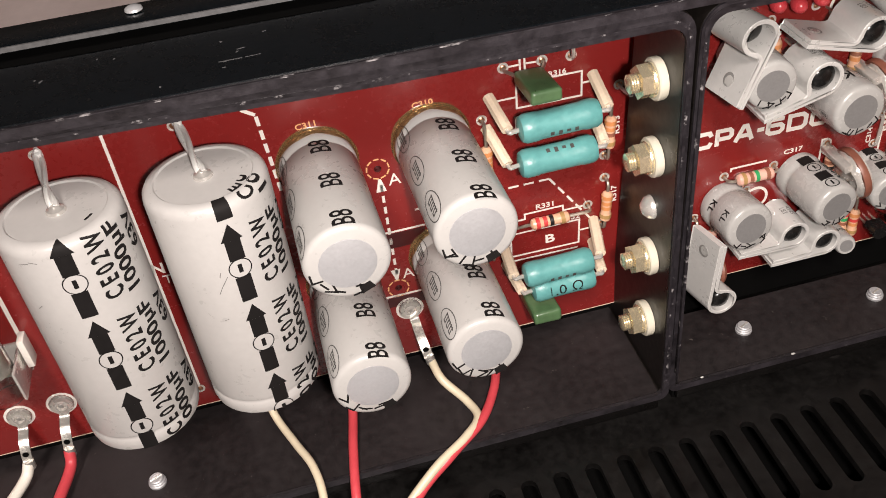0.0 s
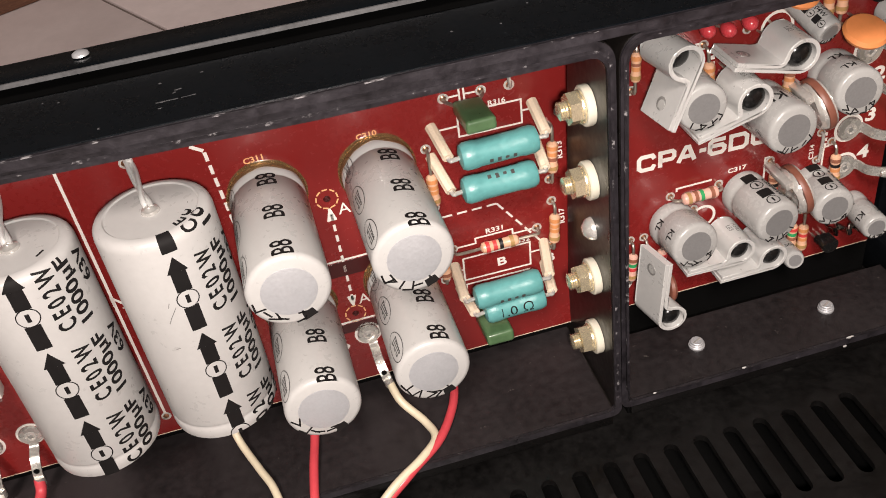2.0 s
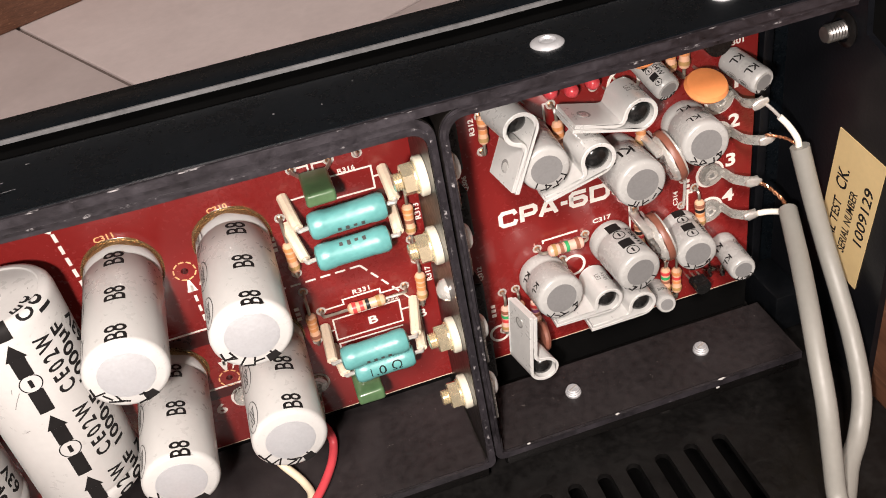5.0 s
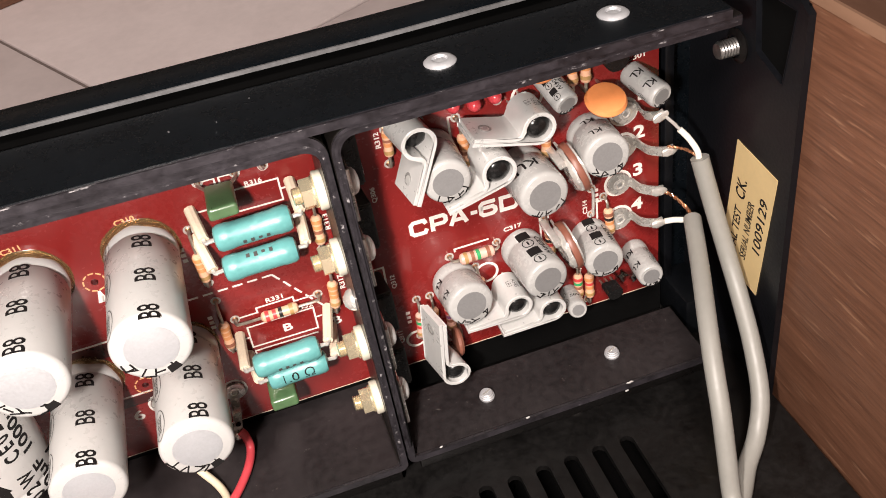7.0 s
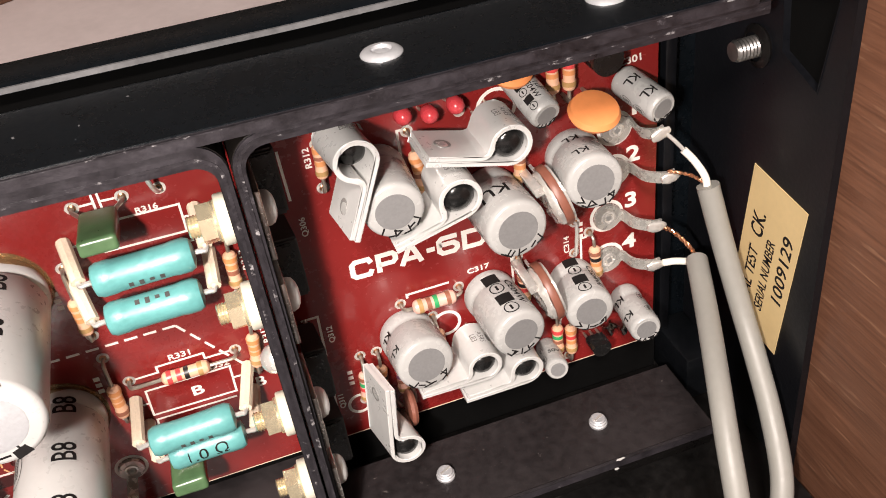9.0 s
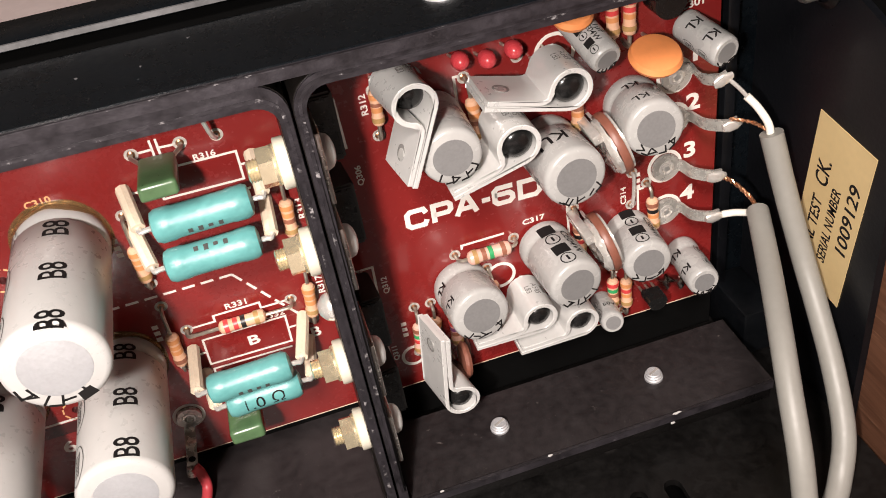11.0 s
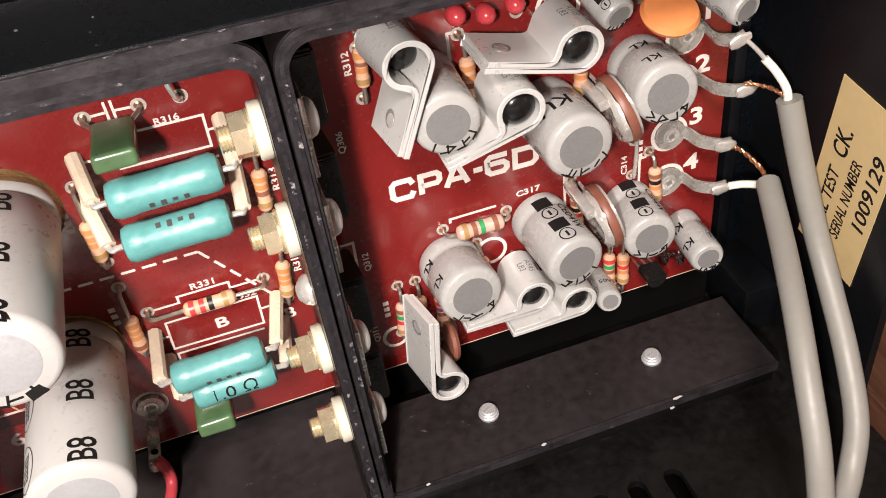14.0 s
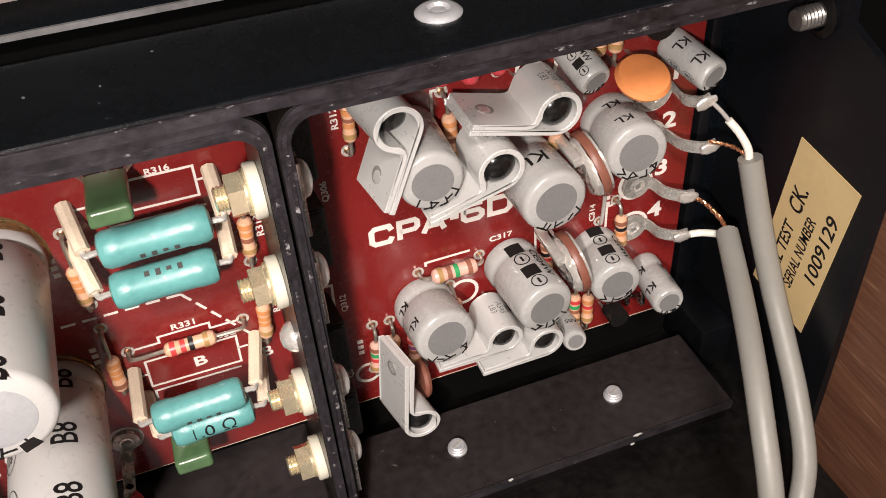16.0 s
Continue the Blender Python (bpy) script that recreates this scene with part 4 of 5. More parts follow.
def main_can(x, y, z0, z1, first, turn, scars=()):
    """Tall can standing upright before the board, with its lead bent back to it."""
    h = z1 - z0
    cap = empty("main_capacitor", at(x, y, z0, 0, 0, 0), "large pale grey sleeved capacitor with black arrows and print", "capacitor", "large capacitors")
    r = 9.0
    p = [(0, 0.3), (r * 0.9, 0.2), (r * 0.985, 0.8), (r, 1.6), (r, 2.6), (r * 0.985, 3.1), (r * 0.975, 3.4), (r * 0.985, 3.7), (r, 4.2), (r, h - 1.7), (r * 0.985, h - 0.9), (r * 0.94, h - 0.3), (r * 0.86, h - 0.02), (r * 0.80, h), (r * 0.775, h - 0.22), (r * 0.3, h - 0.28), (0, h - 0.28)]
    part("sleeve", lathe(p, 72), M["big_sleeve"], cap)
    part("rivet", lathe([(0, h + 0.75), (0.5, h + 0.7), (0.9, h + 0.3), (1.3, h + 0.15), (1.45, h - 0.28)], 20), M["tin"], cap, "domed end rivet")
    shoulder = [(r, h - 1.7), (r * 0.985, h - 0.9), (r * 0.94, h - 0.3), (r * 0.86, h - 0.02), (r * 0.80, h), (r * 0.775, h - 0.22), (r * 0.5, h - 0.26)]

    def over(bm, angle):
        """Print that runs up the side and on over the rounded shoulder."""
        bm = wrap(bm, r, angle)
        for v in bm.verts:
            if v.co.z > h - 1.7:
                go, a = v.co.z - (h - 1.7), math.atan2(v.co.y, v.co.x)
                for (r0, z0), (r1, z1) in zip(shoulder, shoulder[1:]):
                    step = math.hypot(r1 - r0, z1 - z0)
                    if go <= step or r1 == shoulder[-1][0]:
                        f = min(go / step, 1.0)
                        rr, zz = r0 + (r1 - r0) * f, z0 + (z1 - z0) * f
                        break
                    go -= step
                v.co = Vector(((rr + 0.04) * math.cos(a), (rr + 0.04) * math.sin(a), zz + 0.04))
        return bm

    def bars(y0, y1, w):
        """A tall bar in short lengths, so that it follows a curved shoulder."""
        bm, n = bmesh.new(), max(1, int((y1 - y0) / 0.35))
        rows = [[bm.verts.new((s * w / 2, y0 + (y1 - y0) * k / n, 0)) for s in (-1, 1)] for k in range(n + 1)]
        for a, b in zip(rows, rows[1:]):
            bm.faces.new((a[0], a[1], b[1], b[0]))
        return bm

    def cut(bm, up):
        """Keeps what lies on the side and the shoulder, in short lengths there."""
        for z, n in ((0.7, -1), (h + up, 1)):
            bmesh.ops.bisect_plane(bm, geom=list(bm.verts) + list(bm.edges) + list(bm.faces), plane_co=(0, z, 0), plane_no=(0, n, 0), clear_outer=True)
        for k in range(13):
            bmesh.ops.bisect_plane(bm, geom=list(bm.verts) + list(bm.edges) + list(bm.faces), plane_co=(0, h - 1.6 + 0.38 * k, 0), plane_no=(0, 1, 0))
        return bm

    for k in range(-1, 4):
        tip = h - first - 14.8 * k
        mid = tip - 7.9
        arrow = flat([(0, tip), (1.6, tip - 2.9), (-1.6, tip - 2.9)])
        join(arrow, rect(0, (tip - 2.9 + mid + 1.5) / 2, 2.3, tip - 2.9 - mid - 1.5)), join(arrow, rect(0, (mid - 1.5 + tip - 14.0) / 2, 2.3, mid - 1.5 - tip + 14.0))
        join(arrow, plate(ring_points(0, mid, 1.72, 28), [ring_points(0, mid, 1.55, 28)], 0, 0.01)), join(arrow, rect(0, mid, 0.62, 1.5))
        cut(arrow, 1.1)
        if arrow.faces:
            part("arrow", over(arrow, turn), M["ink"], cap, "black polarity arrow with a ringed minus sign")
        for body, high, wide, ang, down in (("C E 0 2 W", 2.9, 11.4, 28, 7.0), ("1000\u00b5F", 3.1, 11.8, 50, 7.4), ("63V", 2.6, 6.2, 73, 5.6)):
            g = letters(body, high, width=wide, bold=0.028)
            bmesh.ops.transform(g, matrix=Matrix.Translation((0, tip - down, 0)) @ Matrix.Rotation(radians(90), 4, "Z"), verts=g.verts)
            cut(g, 3.0)
            if g.faces:
                part("print", over(g, turn + ang), M["ink"], cap)
            else:
                g.free()
    for ang, z, n, lean in scars:
        g = move(outline([(-0.3 * n, 0), (0.1 * n, 0.02 * n), (0.7 * n, 0)], 0.11, False), 0, 0, lean)
        bmesh.ops.translate(g, vec=(0, z - z0, 0), verts=g.verts)
        part("scratch", wrap(g, r, ang, 0.02), M["grey_ink"], cap, "dark scratch in the sleeve")
    # lead from the top back to the board
    line = [(0, 0, h + 0.2), (-0.5, 1.6, h + 1.1), (-1.4, 5.5, h + 1.8), (-2.5, -y - 1.6, h + 2.2), (-2.8, -y - 0.6, h + 2.9), (-2.9, -y + 0.3, h + 1.6)]
    part("lead", twisted(line, 0.42, 0.40, 1.2), M["clip"], cap, "bright twisted tinned lead")
    return cap


main_can(-82.1, -12.4, 43.4, 85.0, 3.2, -76.5, ((-98, 71.0, 3.4, 58), (-96, 73.4, 0.9, 70), (-104, 65.0, 0.7, 20)))
main_can(-102.7, -12.5, 42.4, 84.6, -1.1, -84, ((-122, 82.0, 1.6, 10), (-112, 82.4, 1.2, -12), (-126, 74.0, 1.0, 40)))


for x, y, n, w, turn in ((-73.6, -17.0, 2.4, 0.09, 1), (-71.0, -16.9, 2.0, 0.05, 4), (-74.9, -17.1, 1.0, 0.07, -12), (-72.4, -14.2, 1.0, 0.1, 10), (-72.9, -15.0, 0.5, 0.09, 40), (-74.8, -11.2, 0.3, 0.2, 30), (-74.8, -18.8, 0.5, 0.08, 10), (-69.0, -10.3, 0.5, 0.1, 5),
                      (-97.6, -13.2, 0.7, 0.14, 60), (-98.4, -12.6, 0.3, 0.12, 20), (-82.7, -20.8, 0.25, 0.2, 0), (-88.6, -10.4, 0.3, 0.12, 45), (-90.8, -9.6, 0.2, 0.15, 0), (-34.0, -14.6, 0.3, 0.22, 20), (-27.0, -15.4, 0.2, 0.16, 0), (-21.5, -10.5, 0.25, 0.15, 30)):
    part("scratch", box(-n / 2, -w, 0, n / 2, w, 0.02), M["bare_edge"], case, "pale scratch in the gloss paint", m=at(x, y, 102.12 - 0.017 * x, 0, 0.97, turn))


def small_can(base, tip, d, label, prints=(), facing=100, mat="small_sleeve", stripe=False, seed=0):
    m, h = axis_pose(base, tip)
    rng = random.Random(seed)
    cap = empty("small_capacitor", m, label, "capacitor", "small capacitors")
    r = d / 2
    part("sleeve", lathe(can_profile(r, h, r > 2.6), 40), M[mat], cap)
    part("end_disc", lathe([(0, h + 0.05), (r * 0.64, h + 0.05), (r * 0.67, h - 0.1)], 32), M["grey_end"], cap, "grey bare end")
    for body, hh, sq, z, ang, turn in prints:
        g = letters(body, hh, sq, bold=0.012)
        bmesh.ops.transform(g, matrix=Matrix.Translation((0, z * h, 0)) @ Matrix.Rotation(radians(turn), 4, "Z"), verts=g.verts)
        part("print", wrap(g, r, ang), M["ink"], cap)
    if stripe:
        bm = bmesh.new()
        for k in range(3):
            z, q = h - 0.3 - k * 5.0 * r / 4.2, 1.18 * r / 4.2
            if z - 4.0 * q > 0.2:
                join(bm, plate(ring_points(0, z - 1.3 * q, 1.0 * q, 20), [ring_points(0, z - 1.3 * q, 0.84 * q, 18)], 0, 0.01)), join(bm, rect(0, z - 1.3 * q, 0.3 * q, 0.9 * q)), join(bm, rect(0, z - 3.3 * q, 2.1 * q, 1.85 * q))
        part("stripe", wrap(bm, r, facing), M["ink"], cap, "black polarity stripe")
    else:
        for z in (h * 0.42, h * 0.74):
            g = logo(1.2, 2.4)
            bmesh.ops.translate(g, vec=(0, z, 0), verts=g.verts)
            part("logo", wrap(g, r, facing), M["ink"], cap)
    if r > 2:
        end_marks(cap, r, h, r * 0.67, rng, 230)
    return cap


KL = lambda f, turn=0: [("KL", 1.5, 1.05, 0.35, f, turn), ("KL", 1.5, 1.05, 0.75, f, turn)]
GREY, STRIPED = "dull grey sleeved capacitor marked KL, standing on the board", "dull grey capacitor with black polarity stripe and CE04W print"
small_can((6.9, 46.8, 0), (7.5, 47.8, 10.2), 9.4, GREY, KL(150), 200, seed=1)
small_can((21.6, 50.2, 0), (22.6, 50.2, 12.6), 8.8, STRIPED, [("CE04W", 1.3, 1.1, 0.55, 62, 90)], 95, stripe=True, seed=2)
small_can((36.6, 47.8, 0), (35.7, 48.0, 10.2), 8.0, STRIPED, [("CE04W", 1.2, 1.1, 0.55, 55, 90)], 95, stripe=True, seed=3)
small_can((46.6, 40.0, 0), (45.6, 40.4, 10.4), 5.4, "slim grey sleeved capacitor marked KL near the board's edge", KL(150), 60, seed=4)
small_can((7.0, 78.4, 0), (6.4, 78.5, 12.6), 8.5, "dull grey sleeved capacitor standing behind the clips", (), 200, seed=5)
small_can((23.4, 69.0, 0), (23.7, 69.4, 12.2), 9.5, "dull grey sleeved capacitor with a large printed code", [("KU", 2.4, 1.1, 0.6, 108, 0)], 190, seed=6)
small_can((37.6, 71.8, 0), (36.7, 72.7, 10.8), 8.9, "dull grey sleeved capacitor marked KL beside the solder lugs", KL(105), 195, seed=7)
small_can((46.3, 82.4, 0.5), (48.3, 80.8, 9.2), 4.9, "slim grey sleeved capacitor marked KL at the board corner", KL(120), 195, seed=8)
small_can((28.8, 87.8, 0), (30.4, 84.6, 9.0), 4.7, "slim grey capacitor with 1\u00b5F 50V print and black stripe", [("1\u00b5F", 1.2, 1.0, 0.6, 75, 90), ("50V", 1.1, 1.0, 0.75, 42, 90), ("CE04W", 0.9, 1.0, 0.6, 102, 90)], 135, stripe=True, seed=9)
small_can((31.3, 33.8, 0), (30.2, 35.4, 8.0), 4.0, "tiny grey sleeved capacitor with 50V print", [("50V", 1.0, 1.0, 0.6, 80, 180)], 150, seed=10)


# ---- transistors in spring clips ----
def clip(loop, tab, w0, w1, label, r=2.9, t=0.72, print_on=True, lean=(0, 0), deep=0.0):
    """A transistor held in a folded plate clip: a loop round the body and two flat tabs; loop is the loop's middle and tab the far corner of its straight leaf, as (u, v)."""
    L, T = Vector((*loop, 0)), Vector((*tab, 0))
    d = (T - L)
    length = math.sqrt(d.length ** 2 - r * r)
    ang = math.degrees(math.atan2(d.y, d.x) - math.asin(r / d.length))
    e = empty("transistor_clip", board_at(loop[0], loop[1], 0, ang), label, "transistor clip", "transistor clips")
    # in the clip's own plane the tabs run along +x; the straight leaf lies at y = -r
    ro, ri = r, r - t
    y_a, y_b, y_c = -r, -r + t, -r + 2 * t + 0.08
    inner = ring_points(0, 0, ri, 22, -90, -375)
    body = [(length, y_a), (length, y_b), (0.0, y_b)] + inner[1:] + [(ri * 1.1, y_b + 0.75), (ri * 1.4, y_b + 0.22), (ri * 1.75, y_b + 0.07)]
    body += [(length - 0.25, y_b + 0.07), (length - 0.25, y_c), (ro * 1.42, y_c), (ro * 1.2, y_c + 0.08), (ro * 1.06, y_c + 0.34)]
    pts = [(x, -y) for x, y in body + ring_points(0, 0, ro, 22, -2, 270)]
    bm = plate(pts, z0=w0, z1=w1)
    bmesh.ops.remove_doubles(bm, verts=bm.verts, dist=0.01)
    bmesh.ops.bevel(bm, geom=[x for x in bm.edges if x.is_manifold and x.calc_face_angle(0) > 1.2 and abs(x.verts[0].co.z - x.verts[1].co.z) < 0.01], offset=0.13, segments=2, affect="EDGES")
    back = pose(0, 0, 0, 0, 0, -ang) @ Vector((*lean, 0))
    for x in bm.verts:
        if x.co.z < (w0 + w1) / 2:
            x.co -= back
    shell = part("clip_plate", bm, M["clip"], e, "dull grey folded metal clip", smooth=40)
    # screw hole on both tab faces, its shade and lit inside painted as discs
    def hole_disc(rad, y, turn, dx, up):
        b = lathe([(rad, 0.0), (rad, 0.03), (0.0, 0.03)], 22)
        bmesh.ops.transform(b, matrix=Matrix.Translation((length - 3.4 + dx, y, (w0 + w1) / 2 + dx)) @ Matrix.Rotation(radians(turn), 4, "X") @ Matrix.Translation((0, 0, up)), verts=b.verts)
        for v in b.verts:
            v.co -= back * (1 - (v.co.z - w0) / (w1 - w0))
        return b

    for y, turn in ((-y_c - 0.02, 90), (-y_a + 0.02, -90)):
        rim = part("hole_shade_disc", hole_disc(1.2, y, turn, 0, 0), M["hole_shade"], e, "screw hole painted as a shaded disc")
        part("hole_light_disc", hole_disc(0.92, y, turn, 0.2, 0.03), M["hole"], rim, "lighter disc painted for the lit inside of the hole")
    part("transistor_body", lathe([(0, w0 - 0.4), (ri * 0.98, w0 - 0.4), (ri * 0.98, w1 - 1.9 - deep), (ri * 0.9, w1 - 1.1 - deep), (ri * 0.6, w1 - 0.45 - deep), (0, w1 - 0.15 - deep)], 28), M["plastic"], e, "glossy black transistor body")
    for k in range(3):
        a = radians(120 * k + 20)
        part("lead", tube([(0.9 * math.cos(a), 0.9 * math.sin(a), w0), (1.2 * math.cos(a), 1.2 * math.sin(a), w0 / 2), (1.4 * math.cos(a), 1.4 * math.sin(a), 0)], 0.24, 6, 3), M["lead"], e)
    if print_on:
        bar = rect(-2.2, w0 + (w1 - w0) * 0.45, 0.6, 1.9)
        part("print", wrap(bar, ro, 90 - ang, 0.03), M["grey_ink"], e)
        for j, body in enumerate(("A545", "L83")):
            g = letters(body, 0.95, 0.95)
            bmesh.ops.transform(g, matrix=Matrix.Translation((1.3 * j - 1.0, 0, 0)) @ Matrix.Rotation(radians(90), 4, "Z"), verts=g.verts)
            bmesh.ops.translate(g, vec=(0, w0 + (w1 - w0) * 0.45, 0), verts=g.verts)
            up = 90 - ang
            part("print", wrap(g, ro, up, 0.03), M["grey_ink"], e)
    return e


clip((2.4, 88.2), (0.8, 76.2), 5.4, 14.0, "transistor in a grey plate clip with its tab hanging down", r=3.05, lean=(1.0, 0.4), deep=2.4)
clip((23.8, 83.4), (11.6, 83.6), 4.0, 12.2, "transistor in a grey plate clip with a long holed tab", r=3.1)
clip((15.7, 77.4), (5.8, 71.6), 4.6, 12.6, "transistor in a grey plate clip lying across the board print", r=3.2)
clip((17.0, 43.2), (6.0, 40.6), 2.0, 10.0, "transistor in a grey plate clip, stamped A545 L83")
clip((24.0, 39.5), (13.1, 36.6), 2.0, 10.0, "transistor in a grey plate clip, its dome end bare")
clip((1.6, 34.3), (-0.1, 48.1), 6.0, 13.3, "transistor in a grey plate clip beside the board's lower edge", print_on=False, lean=(1.6, 0.0))


# ---- resistors ----
def resistor(p, q, colours, body="beige", length=6.4, d=2.05, height=1.8, slide=0.5, label="peach lacquered resistor with colour bands"):
    """A banded resistor between two holes of the board, lying just above it."""
    a, b = Vector((*p, 0)), Vector((*q, 0))
    d3 = (b - a)
    span = d3.length
    e = empty("resistor", board_at(p[0], p[1], 0, math.degrees(math.atan2(d3.y, d3.x))), label, "resistor", "banded resistors")
    mid = span * slide
    x0, x1 = mid - length / 2, mid + length / 2
    r = d / 2
    prof = [(0, 0), (r * 0.45, 0.05), (r * 0.85, 0.35), (r, 0.9), (r, 1.5), (r * 0.88, 2.0), (r * 0.88, length - 2.0), (r, length - 1.5), (r, length - 0.9), (r * 0.85, length - 0.35), (r * 0.45, length - 0.05), (0, length)]
    m = at(x0, 0, height, 0, 90, 0)
    part("body", lathe(prof, 22), M[body], e, m=m)
    spots = [0.17, 0.36, 0.52, 0.80]
    for c, s in zip(colours, spots):
        z = s * length
        rr = r * (1.0 if s < 0.24 or s > 0.76 else 0.89) + 0.03
        part("band", lathe([(rr - 0.1, z - 0.38), (rr, z - 0.36), (rr, z + 0.36), (rr - 0.1, z + 0.38)], 22), BAND[c], e, m=m)
    part("lead", tube([(0, 0, 0), (0.05, 0, height * 0.7), (min(0.8, x0 * 0.6), 0, height), (x0 + 0.1, 0, height)], 0.3, 8, 4), M["lead"], e)
    part("lead", tube([(span, 0, 0), (span - 0.05, 0, height * 0.7), (span - min(0.8, (span - x1) * 0.6), 0, height), (x1 - 0.1, 0, height)], 0.3, 8, 4), M["lead"], e)
    return e


OOG = ("orange", "orange", "brown", "gold")
resistor((-38.2, 76.1), (-38.3, 63.9), ("orange", "orange", "orange", "gold"), slide=0.60)
resistor((-16.2, 75.5), (-16.8, 63.8), ("orange", "orange", "brown", "gold"), slide=0.52)
resistor((-16.6, 59.0), (-17.4, 48.8), ("orange", "orange", "orange", "gold"))
resistor((-38.3, 59.4), (-38.5, 47.2), ("orange", "orange", "orange", "brown"), slide=0.6)
resistor((-36.2, 53.8), (-19.9, 53.8), ("red", "red", "black", "gold"), "beige", 7.4, 2.2, 2.0, 0.52, "peach resistor with red and black bands on long leads")
resistor((-0.6, 86.7), (-1.0, 77.6), ("orange", "brown", "orange", "gold"), length=5.6, d=1.8, slide=0.42)
resistor((12.4, 83.0), (13.4, 72.0), ("orange", "orange", "brown", "gold"), length=7.4, slide=0.56)
resistor((6.9, 52.8), (16.9, 52.8), ("gold", "brown", "green", "brown"), "pink", 7.4, 2.4, 2.0, 0.52, "pink resistor with a green band")
resistor((-1.3, 44.8), (-2.0, 35.1), ("brown", "green", "red", "gold"), "pink", slide=0.55)
resistor((1.5, 44.7), (1.2, 34.5), ("orange", "black", "brown", "gold"), slide=0.5)
resistor((4.6, 43.0), (4.6, 34.4), ("red", "violet", "brown", "gold"), "pink")
resistor((11.8, 48.4), (12.6, 38.5), ("brown", "orange", "red", "gold"), slide=0.5)
resistor((27.5, 55.1), (27.6, 45.0), ("brown", "black", "red", "gold"), slide=0.5)
resistor((40.3, 55.9), (41.0, 45.5), ("brown", "black", "orange", "gold"), slide=0.5)
resistor((35.5, 41.5), (35.5, 30.0), ("orange", "red", "orange", "gold"), slide=0.54)
resistor((33.0, 41.5), (33.0, 31.0), ("red", "green", "brown", "gold"), slide=0.5)
resistor((37.3, 92.0), (37.0, 81.5), ("red", "red", "orange", "gold"))
resistor((34.4, 92.0), (34.6, 81.8), ("red", "red", "orange", "gold"))
resistor((28.7, 79.0), (28.3, 68.0), ("black", "brown", "orange", "gold"))
tail = empty("jumper_wire", board_at(-14.3, 77.2), "short bare tinned wire beside the plated bolt", "wire")
part("wire", tube([(0, 0, 0), (-0.1, 0.1, 1.4), (-0.3, 0.5, 3.4), (-0.4, 1.2, 6.0)], 0.36, 8, 5), M["tin"], tail)
stub = empty("jumper_wire", board_at(-22.6, 84.4), "short bare tinned wire under the case edge", "wire")
part("wire", tube([(0, 0, 0), (-0.1, 0.2, 1.2), (-0.5, 1.6, 2.6), (-0.9, 4.2, 3.6)], 0.34, 8, 5), M["tin"], stub)
jump = empty("jumper_wire", board_at(37.8, 58.6), "short bare tinned jumper wire", "wire")
part("wire", tube([(0, 0, 0), (0, -0.2, 0.8), (-0.1, -3, 0.9), (-0.3, -5.9, 0.8), (-0.3, -6.1, 0)], 0.33, 8, 5), M["tin"], jump)


def power_resistor(a, b, w, d, sleeves, text="", label=""):
    """A teal coated resistor held off the board on leads in fibre sleeves; a and b are its ends (u, v)."""
    A, B = Vector((*a, w)), Vector((*b, w))
    n = (B - A).length
    e = empty("power_resistor", board_at(a[0], a[1], 0, math.degrees(math.atan2(B.y - A.y, B.x - A.x))), label, "resistor", "teal power resistors")
    r = d / 2
    prof = [(0, 0), (r * 0.5, 0.02), (r * 0.86, 0.3), (r, 1.0), (r, 2.6), (r * 0.95, 3.3), (r * 0.945, n / 2), (r * 0.95, n - 3.3), (r, n - 2.6), (r, n - 1.0), (r * 0.86, n - 0.3), (r * 0.5, n - 0.02), (0, n)]
    part("body", lathe(prof, 36), M["teal"], e, "teal ceramic-coated body", m=at(0, 0, w, 0, 90, 0))
    if text == "1.0 \u03a9":
        g = letters(text, 2.0, 1.15)
        bmesh.ops.transform(g, matrix=Matrix.Translation((0, n * 0.5, 0)) @ Matrix.Rotation(radians(90), 4, "Z"), verts=g.verts)
        part("print", wrap(g, r * 0.955, 168, 0.05), M["ink"], e, m=at(0, 0, w, 0, 90, 0))
    else:
        g = bmesh.new()
        for k, hgt in enumerate((1.2, 1.5, 0.9, 1.3)):
            join(g, rect(0.1 * (k % 2), n * 0.36 + 1.35 * k, hgt * 0.62, 0.62))
        part("print", wrap(g, r * 0.955, 112 if text else 196, 0.05), M["soft_ink"], e, m=at(0, 0, w, 0, 90, 0))
    inv = (e.matrix_basis.inverted() @ board_at(0, 0))
    for end, (su, sv) in zip((0, n), sleeves):
        foot = inv @ (Vector((su, sv, 0)) * S) * (1 / S)
        sgn = -1 if end == 0 else 1
        knee = Vector((end + sgn * 1.6, 0, w))
        top = foot.lerp(knee, 0.80)
        top.z = min(top.z, w - 0.2)
        part("lead", tube([(end - sgn * 0.2, 0, w), (end + sgn * 0.9, 0, w + 0.1), knee, foot.lerp(knee, 0.7), foot], 0.4, 8, 5), M["tin"], e, "tinned lead")
        sl = tube([foot + Vector((0, 0, 0.1)), foot.lerp(knee, 0.93)], 1.0, 8, 2, soft=False)
        part("sleeve", sl, M["fibre"], e, "cream fibre sleeve", smooth=20)
    return e


